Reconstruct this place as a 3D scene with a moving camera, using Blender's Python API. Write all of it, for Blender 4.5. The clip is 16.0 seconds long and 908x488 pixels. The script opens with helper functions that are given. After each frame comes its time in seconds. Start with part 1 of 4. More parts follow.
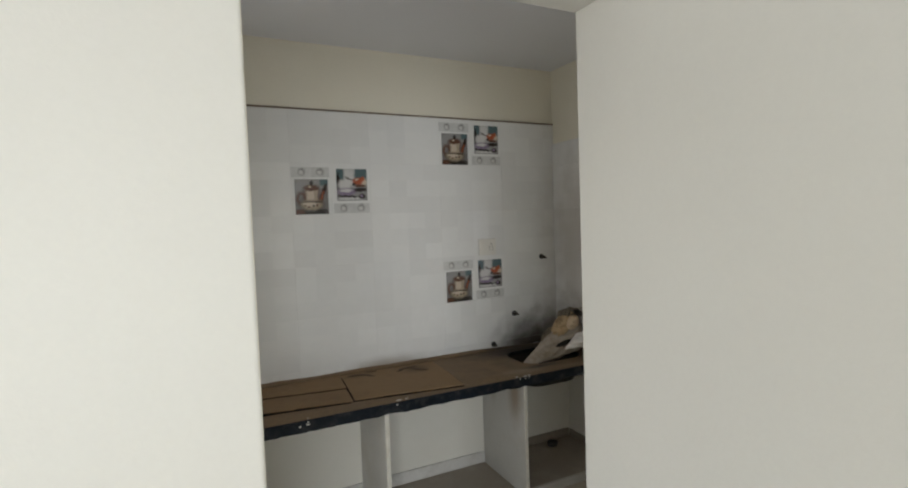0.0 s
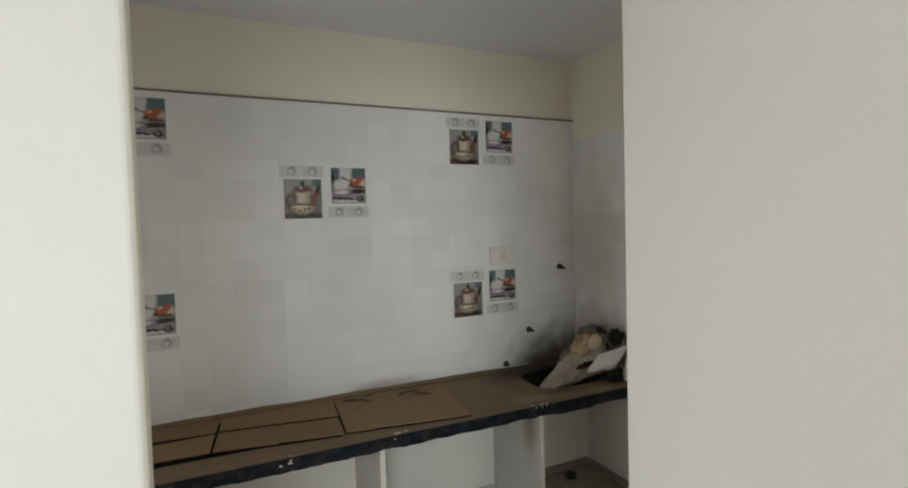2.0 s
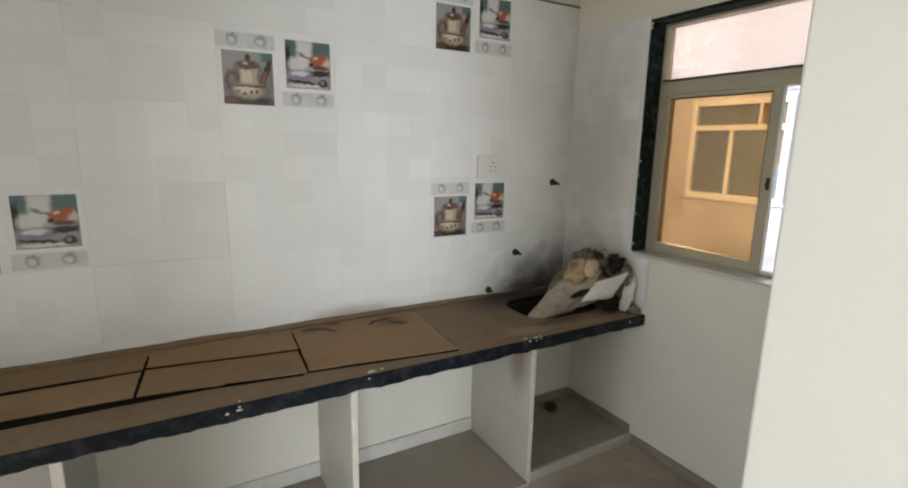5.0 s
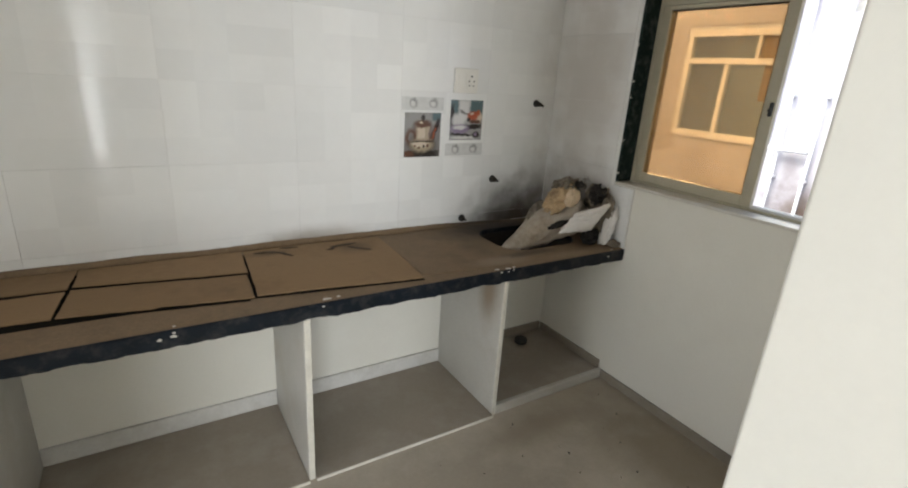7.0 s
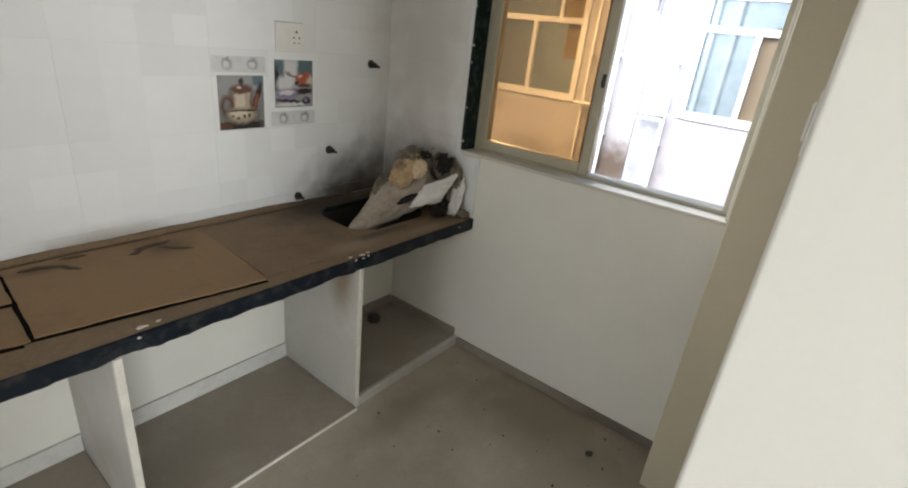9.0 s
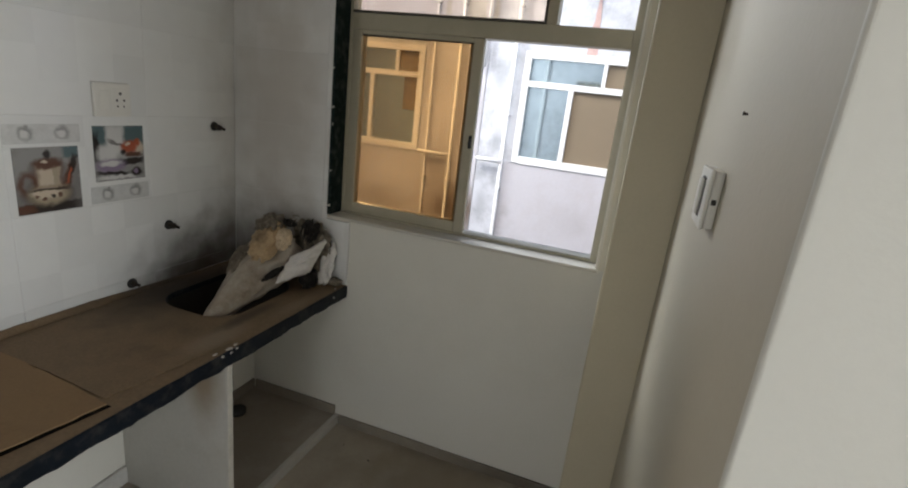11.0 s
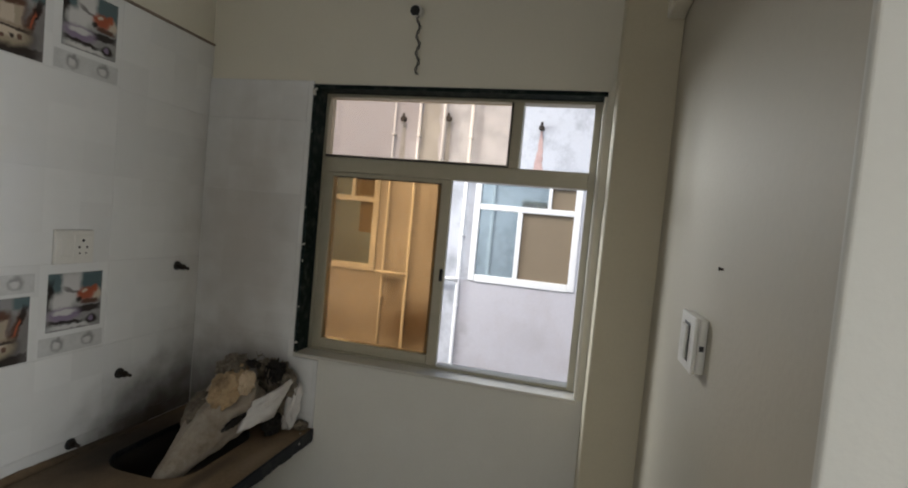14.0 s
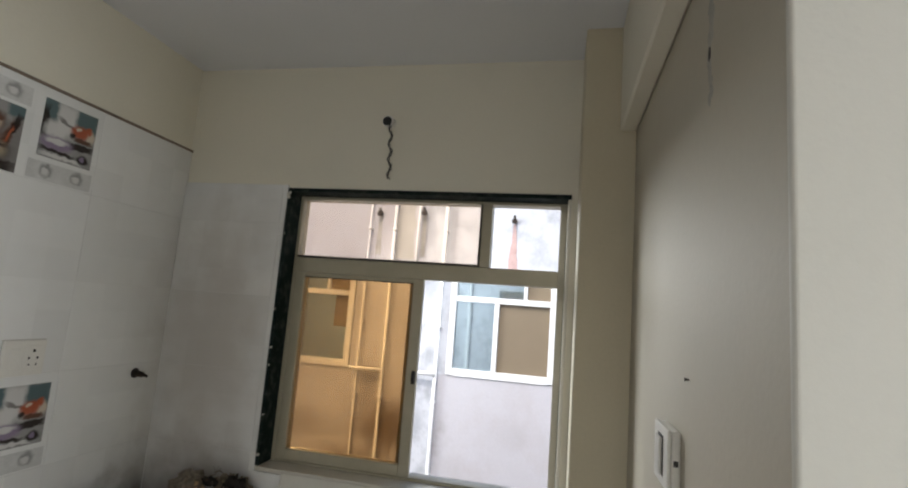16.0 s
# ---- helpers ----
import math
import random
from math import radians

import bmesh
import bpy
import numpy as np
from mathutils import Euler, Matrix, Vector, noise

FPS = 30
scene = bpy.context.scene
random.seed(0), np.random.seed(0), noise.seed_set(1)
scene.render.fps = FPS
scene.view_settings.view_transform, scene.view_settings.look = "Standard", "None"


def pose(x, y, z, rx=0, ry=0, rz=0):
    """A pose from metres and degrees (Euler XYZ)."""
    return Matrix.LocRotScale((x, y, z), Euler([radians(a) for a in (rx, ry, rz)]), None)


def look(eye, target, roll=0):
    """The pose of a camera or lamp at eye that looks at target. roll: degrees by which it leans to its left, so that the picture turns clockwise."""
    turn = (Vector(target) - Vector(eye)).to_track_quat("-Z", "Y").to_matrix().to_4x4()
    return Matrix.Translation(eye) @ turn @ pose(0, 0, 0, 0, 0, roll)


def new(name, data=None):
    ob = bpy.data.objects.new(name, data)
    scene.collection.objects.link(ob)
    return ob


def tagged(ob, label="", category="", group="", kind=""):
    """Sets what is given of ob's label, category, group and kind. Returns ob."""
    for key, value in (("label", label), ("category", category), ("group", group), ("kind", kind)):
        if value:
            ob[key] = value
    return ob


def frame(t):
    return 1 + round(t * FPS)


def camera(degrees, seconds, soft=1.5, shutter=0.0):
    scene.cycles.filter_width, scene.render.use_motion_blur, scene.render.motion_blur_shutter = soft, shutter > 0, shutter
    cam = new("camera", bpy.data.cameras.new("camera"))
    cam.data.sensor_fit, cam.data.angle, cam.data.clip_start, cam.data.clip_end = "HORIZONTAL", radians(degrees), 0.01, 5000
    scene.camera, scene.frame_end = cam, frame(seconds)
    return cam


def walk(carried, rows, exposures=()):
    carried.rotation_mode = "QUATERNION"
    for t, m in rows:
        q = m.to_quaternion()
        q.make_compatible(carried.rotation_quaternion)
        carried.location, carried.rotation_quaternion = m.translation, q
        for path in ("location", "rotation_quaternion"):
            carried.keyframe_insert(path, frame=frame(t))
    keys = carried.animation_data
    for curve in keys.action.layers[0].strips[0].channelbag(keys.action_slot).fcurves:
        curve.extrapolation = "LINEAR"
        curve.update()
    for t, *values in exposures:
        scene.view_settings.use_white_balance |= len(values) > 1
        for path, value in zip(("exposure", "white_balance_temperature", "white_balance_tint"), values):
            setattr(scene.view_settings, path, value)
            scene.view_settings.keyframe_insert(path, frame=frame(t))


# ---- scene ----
cam = camera(84.5, 16.0, soft=2.0)
PATH = [
    (0, (-0.144, -0.412, 1.609), (0.721, 1.389, 1.516), -2.0),
    (0.5, (-0.09, -0.343, 1.636), (0.743, 1.474, 1.553), -2.0),
    (1, (-0.042, -0.268, 1.616), (0.766, 1.56, 1.552), -1.9),
    (1.5, (-0.014, -0.199, 1.638), (0.786, 1.633, 1.56), -1.8),
    (2, (0.012, -0.118, 1.622), (0.842, 1.708, 1.544), -1.6),
    (2.5, (0.026, -0.03, 1.602), (0.877, 1.779, 1.523), -1.5),
    (3, (0.028, 0.086, 1.594), (0.936, 1.864, 1.485), -1.0),
    (3.5, (0.029, 0.183, 1.585), (0.992, 1.928, 1.418), -0.6),
    (4, (0.017, 0.262, 1.585), (1.014, 1.975, 1.317), 0.3),
    (4.2, (0.02, 0.293, 1.574), (1.018, 2.0, 1.276), 0.4),
    (6.5, (0.172, 0.396, 1.478), (1.107, 2.061, 0.906), 2.6),
    (7, (0.191, 0.466, 1.449), (1.206, 2.056, 0.81), 3.8),
    (7.5, (0.224, 0.492, 1.461), (1.293, 2.018, 0.77), 3.9),
    (8, (0.225, 0.555, 1.471), (1.405, 1.975, 0.736), 4.6),
    (8.5, (0.264, 0.588, 1.459), (1.54, 1.894, 0.713), 4.8),
    (9, (0.240, 0.686, 1.505), (1.725, 1.766, 0.738), 6.6),
    (9.5, (0.258, 0.705, 1.499), (1.845, 1.657, 0.759), 6.7),
    (10, (0.275, 0.772, 1.513), (1.981, 1.518, 0.8), 6.7),
    (12.3, (0.245, 0.921, 1.573), (2.126, 1.467, 1.167), 5.8),
    (12.5, (0.241, 0.93, 1.574), (2.129, 1.467, 1.19), 5.9),
    (13, (0.242, 0.95, 1.59), (2.153, 1.467, 1.303), 5.6),
    (13.5, (0.243, 0.957, 1.605), (2.169, 1.458, 1.4), 5.4),
    (14, (0.245, 0.96, 1.621), (2.185, 1.437, 1.529), 5.3),
    (14.5, (0.246, 0.958, 1.634), (2.192, 1.419, 1.637), 5.2),
    (15, (0.244, 0.954, 1.653), (2.192, 1.396, 1.762), 4.8),
    (15.5, (0.252, 0.943, 1.658), (2.194, 1.38, 1.846), 4.6),
    (16, (0.248, 0.937, 1.666), (2.185, 1.357, 1.932), 4.4),
]
EXPOSURES = [(0, 0.62), (2.4, 0.66), (3.0, 0.92), (3.6, 1.22), (4.2, 1.25), (7, 1.38), (8.5, 1.35), (10, 0.85), (12.3, 0.42), (14, 0.34), (16, 0.68)]
walk(cam, [(t, look(eye, target, roll)) for t, eye, target, roll in PATH], EXPOSURES)

# ---- world, sun and large lights ----
SUN_ELEV, SUN_ROT = radians(52), radians(282)
world = bpy.data.worlds.new("sky")
scene.world = world
world.use_nodes = True
wn = world.node_tree.nodes
sky = wn.new("ShaderNodeTexSky")
sky.sky_type, sky.sun_disc, sky.sun_elevation, sky.sun_rotation = "NISHITA", False, SUN_ELEV, SUN_ROT
sky.air_density, sky.dust_density = 1.0, 3.0
world.node_tree.links.new(sky.outputs[0], wn["Background"].inputs[0])
wn["Background"].inputs[1].default_value = 0.15

sun = new("sun", bpy.data.lights.new("sun", "SUN"))
sun.data.energy, sun.data.angle, sun.data.color = 1.1, radians(12), (1.0, 0.97, 0.93)
sun_from = Vector((math.sin(SUN_ROT) * math.cos(SUN_ELEV), math.cos(SUN_ROT) * math.cos(SUN_ELEV), math.sin(SUN_ELEV)))
sun.matrix_world = look(sun_from * 20, (0, 0, 0))

# daylight in the balcony opening of the front room
day = new("balcony_daylight", bpy.data.lights.new("balcony_daylight", "AREA"))
day.data.shape, day.data.size, day.data.size_y = "RECTANGLE", 2.3, 2.1
day.data.energy, day.data.color = 80.0, (0.94, 0.985, 1.0)
day.matrix_world = look((-1.42, -4.21, 1.08), (-1.42, 0, 1.08))

# fill lamp in an opening added to the unseen side wall of the front room
west = new("front_room_side_fill", bpy.data.lights.new("front_room_side_fill", "AREA"))
west.data.shape, west.data.size, west.data.size_y = "RECTANGLE", 2.6, 1.3
west.data.energy, west.data.color = 10.0, (0.94, 0.985, 1.0)
west.matrix_world = look((-3.52, -1.7, 1.55), (0, -1.7, 1.55))

# fill lamp added in mid-air outside the kitchen window, standing in for sky over the shaft
shaft = new("shaft_sky_fill", bpy.data.lights.new("shaft_sky_fill", "AREA"))
shaft.data.shape, shaft.data.size, shaft.data.size_y = "RECTANGLE", 1.8, 1.8
shaft.data.energy, shaft.data.color = 170.0, (0.955, 0.99, 1.0)
shaft.matrix_world = look((4.7, 4.2, 3.0), (1.6, 0.9, 1.3))

# fill lamp in an opening added at the unseen far end of the kitchen
end = new("kitchen_end_fill", bpy.data.lights.new("kitchen_end_fill", "AREA"))
end.data.shape, end.data.size, end.data.size_y = "RECTANGLE", 0.8, 1.9
end.data.energy, end.data.color = 3.5, (0.96, 0.99, 1.0)
end.matrix_world = look((-1.06, 1.30, 1.05), (0, 1.30, 1.05))

# ---- plan ----
H = 2.655            # ceiling
YT, XW = 2.55, 2.1   # faces of the tiled wall and of the window wall
YS, YO = 0.714, 0.538  # inner and outer face of the wall with the opening
XL, XR = -0.087, 0.795  # sides of the opening
YJ = 0.705           # kitchen side of the wall beside the opening
HEAD = 2.173
TW, TH = 0.4645, 0.301  # wall tile pitch
TX0, TTOP = 0.266, 2.272
WY0, WY1, WZ0, WZ1 = 0.919, 2.042, 1.014, 2.107  # window opening
CF, CT, CB = 1.94, 0.712, 0.655  # counter front, top, underside
XK = -1.0            # far end of the kitchen


# ---- materials ----
def material(name, color, rough=0.6, metal=0.0, noise_scale=8.0, vary=0.06, fine=180.0, bump=0.15, stain=None, stain_amount=0.0, stain_scale=2.5, spec=0.5, random_tone=0.0, bump_distance=0.004):
    """A surface with tone variation at two scales, fine relief and an optional stain colour."""
    m = bpy.data.materials.new(name)
    m.use_nodes = True
    n, l = m.node_tree.nodes, m.node_tree.links
    b = n["Principled BSDF"]
    b.inputs["Roughness"].default_value, b.inputs["Metallic"].default_value = rough, metal
    b.inputs["Specular IOR Level"].default_value = spec
    co = n.new("ShaderNodeNewGeometry")
    big = n.new("ShaderNodeTexNoise")
    big.inputs["Scale"].default_value, big.inputs["Detail"].default_value = noise_scale, 5
    small = n.new("ShaderNodeTexNoise")
    small.inputs["Scale"].default_value, small.inputs["Detail"].default_value = fine, 3
    l.new(co.outputs["Position"], big.inputs["Vector"])
    l.new(co.outputs["Position"], small.inputs["Vector"])
    tone = n.new("ShaderNodeMapRange")
    tone.inputs["To Min"].default_value, tone.inputs["To Max"].default_value = 1 - vary * 1.6, 1 + vary * 1.6
    l.new(big.outputs["Fac"], tone.inputs["Value"])
    grain = n.new("ShaderNodeMapRange")
    grain.inputs["To Min"].default_value, grain.inputs["To Max"].default_value = 1 - vary, 1 + vary
    l.new(small.outputs["Fac"], grain.inputs["Value"])
    mul = n.new("ShaderNodeMath")
    mul.operation = "MULTIPLY"
    l.new(tone.outputs[0], mul.inputs[0])
    l.new(grain.outputs[0], mul.inputs[1])
    last = mul.outputs[0]
    if random_tone:
        info = n.new("ShaderNodeObjectInfo")
        r = n.new("ShaderNodeMapRange")
        r.inputs["To Min"].default_value, r.inputs["To Max"].default_value = 1 - random_tone, 1 + random_tone
        l.new(info.outputs["Random"], r.inputs["Value"])
        mr = n.new("ShaderNodeMath")
        mr.operation = "MULTIPLY"
        l.new(last, mr.inputs[0])
        l.new(r.outputs[0], mr.inputs[1])
        last = mr.outputs[0]
    col = n.new("ShaderNodeMix")
    col.data_type, col.blend_type = "RGBA", "MULTIPLY"
    col.inputs["Factor"].default_value = 1.0
    col.inputs["A"].default_value = (*color, 1)
    l.new(last, col.inputs["B"])
    out = col.outputs["Result"]
    if stain:
        sn = n.new("ShaderNodeTexNoise")
        sn.inputs["Scale"].default_value, sn.inputs["Detail"].default_value, sn.inputs["Roughness"].default_value = stain_scale, 7, 0.65
        l.new(co.outputs["Position"], sn.inputs["Vector"])
        sr = n.new("ShaderNodeMapRange")
        sr.inputs["From Min"].default_value, sr.inputs["From Max"].default_value = 0.48, 0.75
        sr.inputs["To Max"].default_value = stain_amount
        l.new(sn.outputs["Fac"], sr.inputs["Value"])
        mix = n.new("ShaderNodeMix")
        mix.data_type = "RGBA"
        l.new(sr.outputs[0], mix.inputs["Factor"])
        l.new(out, mix.inputs["A"])
        mix.inputs["B"].default_value = (*stain, 1)
        out = mix.outputs["Result"]
    l.new(out, b.inputs["Base Color"])
    bp = n.new("ShaderNodeBump")
    bp.inputs["Strength"].default_value, bp.inputs["Distance"].default_value = bump, bump_distance
    l.new(small.outputs["Fac"], bp.inputs["Height"])
    l.new(bp.outputs[0], b.inputs["Normal"])
    return m


def add_stain_or_shade(m, centre, radius, color, amount, stretch=(1, 1, 1)):
    """Lays a soft-edged smudge of stain or painted shade, with a ragged outline, over a material's colour."""
    n, l = m.node_tree.nodes, m.node_tree.links
    b = n["Principled BSDF"]
    before = b.inputs["Base Color"].links[0].from_socket
    co = n.new("ShaderNodeNewGeometry")
    sub = n.new("ShaderNodeVectorMath")
    sub.operation = "SUBTRACT"
    sub.inputs[1].default_value = centre
    l.new(co.outputs["Position"], sub.inputs[0])
    sc = n.new("ShaderNodeVectorMath")
    sc.operation = "MULTIPLY"
    sc.inputs[1].default_value = [1 / (radius * s) for s in stretch]
    l.new(sub.outputs[0], sc.inputs[0])
    ln = n.new("ShaderNodeVectorMath")
    ln.operation = "LENGTH"
    l.new(sc.outputs[0], ln.inputs[0])
    ns = n.new("ShaderNodeTexNoise")
    ns.inputs["Scale"].default_value, ns.inputs["Detail"].default_value = 9, 5
    l.new(co.outputs["Position"], ns.inputs["Vector"])
    ad = n.new("ShaderNodeMath")
    ad.operation = "MULTIPLY_ADD"
    l.new(ns.outputs["Fac"], ad.inputs[0])
    ad.inputs[1].default_value = 0.5
    l.new(ln.outputs["Value"], ad.inputs[2])
    mr = n.new("ShaderNodeMapRange")
    mr.interpolation_type = "SMOOTHSTEP"
    mr.inputs["From Min"].default_value, mr.inputs["From Max"].default_value = 0.35, 1.25
    mr.inputs["To Min"].default_value, mr.inputs["To Max"].default_value = amount, 0.0
    l.new(ad.outputs[0], mr.inputs["Value"])
    mix = n.new("ShaderNodeMix")
    mix.data_type = "RGBA"
    l.new(mr.outputs[0], mix.inputs["Factor"])
    l.new(before, mix.inputs["A"])
    mix.inputs["B"].default_value = (*color, 1)
    l.new(mix.outputs["Result"], b.inputs["Base Color"])


def glass(name, tint, rough=0.02, film=None, film_amount=0.0):
    """A thin pane: tinted see-through with a clear reflection, and an optional film of dust."""
    m = bpy.data.materials.new(name)
    m.use_nodes = True
    n, l = m.node_tree.nodes, m.node_tree.links
    n.remove(n["Principled BSDF"])
    tr, gl, mix, fr = (n.new(k) for k in ("ShaderNodeBsdfTransparent", "ShaderNodeBsdfGlossy", "ShaderNodeMixShader", "ShaderNodeFresnel"))
    tr.inputs["Color"].default_value = (*tint, 1)
    gl.inputs["Roughness"].default_value = rough
    fr.inputs["IOR"].default_value = 1.45
    l.new(fr.outputs[0], mix.inputs[0])
    l.new(tr.outputs[0], mix.inputs[1])
    l.new(gl.outputs[0], mix.inputs[2])
    last = mix.outputs[0]
    if film:
        df, mf, ns, mr, co = (n.new(k) for k in ("ShaderNodeBsdfDiffuse", "ShaderNodeMixShader", "ShaderNodeTexNoise", "ShaderNodeMapRange", "ShaderNodeNewGeometry"))
        df.inputs["Color"].default_value = (*film, 1)
        ns.inputs["Scale"].default_value, ns.inputs["Detail"].default_value = 5, 6
        mr.inputs["From Min"].default_value, mr.inputs["From Max"].default_value = 0.3, 0.75
        mr.inputs["To Min"].default_value, mr.inputs["To Max"].default_value = film_amount * 0.3, film_amount
        l.new(co.outputs["Position"], ns.inputs["Vector"])
        l.new(ns.outputs["Fac"], mr.inputs["Value"])
        l.new(mr.outputs[0], mf.inputs[0])
        l.new(last, mf.inputs[1])
        l.new(df.outputs[0], mf.inputs[2])
        last = mf.outputs[0]
    l.new(last, n["Material Output"].inputs["Surface"])
    return m


PAINT = material("cream_wall_paint", (0.775, 0.735, 0.625), 0.55, noise_scale=1.6, vary=0.025, fine=90, bump=0.12, stain=(0.58, 0.54, 0.45), stain_amount=0.22, stain_scale=1.3)
HALL = material("off_white_wall_paint", (0.645, 0.63, 0.58), 0.5, noise_scale=1.2, vary=0.02, fine=90, bump=0.1, stain=(0.66, 0.62, 0.56), stain_amount=0.2, stain_scale=0.9)
# cream paint darkened: the switch wall's shade is put into its colour
CREAM_SHADED = material("shaded_cream_paint", (0.50, 0.46, 0.375), 0.55, noise_scale=1.4, vary=0.035, fine=90, bump=0.12, stain=(0.41, 0.365, 0.28), stain_amount=0.35, stain_scale=1.1)
LOW = material("white_wall_paint", (0.76, 0.738, 0.672), 0.55, noise_scale=1.8, vary=0.03, fine=90, bump=0.12, stain=(0.60, 0.57, 0.50), stain_amount=0.3, stain_scale=1.6)
# cream for the column, darker and yellower than the wall paint
COLUMN = material("darker_cream_paint", (0.58, 0.52, 0.385), 0.55, noise_scale=1.6, vary=0.04, fine=90, bump=0.12, stain=(0.47, 0.41, 0.29), stain_amount=0.35, stain_scale=1.8)
CEIL = material("ceiling_paint", (0.76, 0.77, 0.80), 0.7, noise_scale=1.5, vary=0.03, fine=90, bump=0.12)
TILE = material("glazed_white_tile", (0.79, 0.79, 0.78), 0.12, noise_scale=3, vary=0.02, fine=26, bump=0.06, random_tone=0.035, bump_distance=0.003)
GROUT = material("tile_grout", (0.72, 0.71, 0.69), 0.8, vary=0.08)
FLOOR = material("dusty_floor_tile", (0.40, 0.35, 0.283), 0.42, noise_scale=2.2, vary=0.09, fine=60, bump=0.08, stain=(0.58, 0.525, 0.44), stain_amount=0.8, stain_scale=2.4)
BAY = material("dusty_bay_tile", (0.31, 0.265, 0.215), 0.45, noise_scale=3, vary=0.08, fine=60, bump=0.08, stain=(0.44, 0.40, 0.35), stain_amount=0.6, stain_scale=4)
SKIRT = material("skirting_tile", (0.26, 0.225, 0.18), 0.5, noise_scale=5, vary=0.1, fine=80, bump=0.1, stain=(0.40, 0.36, 0.31), stain_amount=0.5, stain_scale=6)
SKIRT_PALE = material("plastered_skirting", (0.62, 0.605, 0.575), 0.6, noise_scale=6, vary=0.1, fine=80, bump=0.2, stain=(0.38, 0.35, 0.31), stain_amount=0.5, stain_scale=7)
SLAB = material("support_slab", (0.50, 0.485, 0.45), 0.4, noise_scale=4, vary=0.08, fine=70, bump=0.1, stain=(0.34, 0.29, 0.21), stain_amount=0.45, stain_scale=3)
SLAB_EDGE = material("sawn_slab_edge", (0.62, 0.59, 0.52), 0.6, noise_scale=20, vary=0.12, fine=90, bump=0.2)
GRANITE = material("black_granite", (0.008, 0.011, 0.016), 0.4, noise_scale=25, vary=0.3, fine=300, bump=0.05, stain=(0.10, 0.095, 0.085), stain_amount=0.5, stain_scale=16, spec=0.15)
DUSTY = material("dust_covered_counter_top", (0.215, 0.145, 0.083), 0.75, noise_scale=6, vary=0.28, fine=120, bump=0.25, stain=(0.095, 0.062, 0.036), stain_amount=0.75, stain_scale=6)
CARD = material("brown_cardboard", (0.27, 0.170, 0.085), 0.8, noise_scale=6, vary=0.10, fine=140, bump=0.2, stain=(0.15, 0.09, 0.044), stain_amount=0.7, stain_scale=6, random_tone=0.08)
GREEN = material("dark_green_stone", (0.010, 0.018, 0.016), 0.7, noise_scale=20, vary=0.3, fine=220, bump=0.2, stain=(0.26, 0.27, 0.25), stain_amount=0.22, stain_scale=30, spec=0.08)
MARBLE = material("white_marble_sill", (0.62, 0.59, 0.53), 0.3, noise_scale=6, vary=0.05, fine=90, bump=0.05, stain=(0.5, 0.45, 0.36), stain_amount=0.4, stain_scale=10)
ALU = material("beige_powder_coated_aluminium", (0.42, 0.385, 0.29), 0.38, 0.15, noise_scale=9, vary=0.05, fine=160, bump=0.05, stain=(0.55, 0.50, 0.40), stain_amount=0.3, stain_scale=12)
RUBBER = material("black_gasket", (0.015, 0.015, 0.015), 0.7)
WHITE = material("white_plastic", (0.74, 0.72, 0.67), 0.35, noise_scale=15, vary=0.04, fine=100, bump=0.03)
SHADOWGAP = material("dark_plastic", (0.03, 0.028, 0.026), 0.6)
IRON = material("rusty_pipe_nipple", (0.045, 0.035, 0.028), 0.55, 0.6, noise_scale=60, vary=0.3, fine=300, bump=0.4)
# near-black steel: the darkness inside the sink hole is put into its colour
STEEL = material("near_black_steel", (0.03, 0.026, 0.022), 0.65, 0.3, noise_scale=14, vary=0.2, fine=200, bump=0.1)
SACK = material("dirty_white_sack", (0.40, 0.345, 0.28), 0.6, noise_scale=9, vary=0.14, fine=120, bump=0.2, stain=(0.15, 0.10, 0.055), stain_amount=0.85, stain_scale=9)
FILM = material("white_plastic_sheet", (0.74, 0.71, 0.68), 0.35, noise_scale=10, vary=0.1, fine=70, bump=0.06, stain=(0.45, 0.37, 0.28), stain_amount=0.35, stain_scale=5)
TAN = material("tan_crumpled_paper", (0.50, 0.36, 0.21), 0.8, noise_scale=9, vary=0.22, fine=90, bump=0.3, stain=(0.10, 0.06, 0.03), stain_amount=0.9, stain_scale=11)
RAG = material("burnt_black_rag", (0.014, 0.011, 0.009), 0.9, noise_scale=20, vary=0.4, fine=90, bump=0.6)
AMBER = glass("amber_glass", (0.86, 0.745, 0.575), film=(0.74, 0.62, 0.44), film_amount=0.07)
PALE = glass("pale_tinted_glass", (0.97, 0.89, 0.81), film=(0.85, 0.75, 0.65), film_amount=0.06)
PALEBLUE = material("mirrored_window_glass", (0.40, 0.475, 0.50), 0.05, 0.85, noise_scale=2.5, vary=0.05, fine=12, bump=0.0, stain=(0.50, 0.56, 0.58), stain_amount=0.3, stain_scale=3)
FACADE = material("weathered_white_facade", (0.56, 0.575, 0.61), 0.85, noise_scale=1.3, vary=0.06, fine=40, bump=0.3, stain=(0.19, 0.20, 0.22), stain_amount=0.6, stain_scale=4.2)
FACADE_LOW = material("grey_pink_facade_render", (0.50, 0.49, 0.515), 0.85, noise_scale=1.2, vary=0.05, fine=40, bump=0.3, stain=(0.40, 0.36, 0.35), stain_amount=0.5, stain_scale=1.8)
PVC = material("white_pvc_pipe", (0.78, 0.78, 0.77), 0.4, noise_scale=4, vary=0.04)
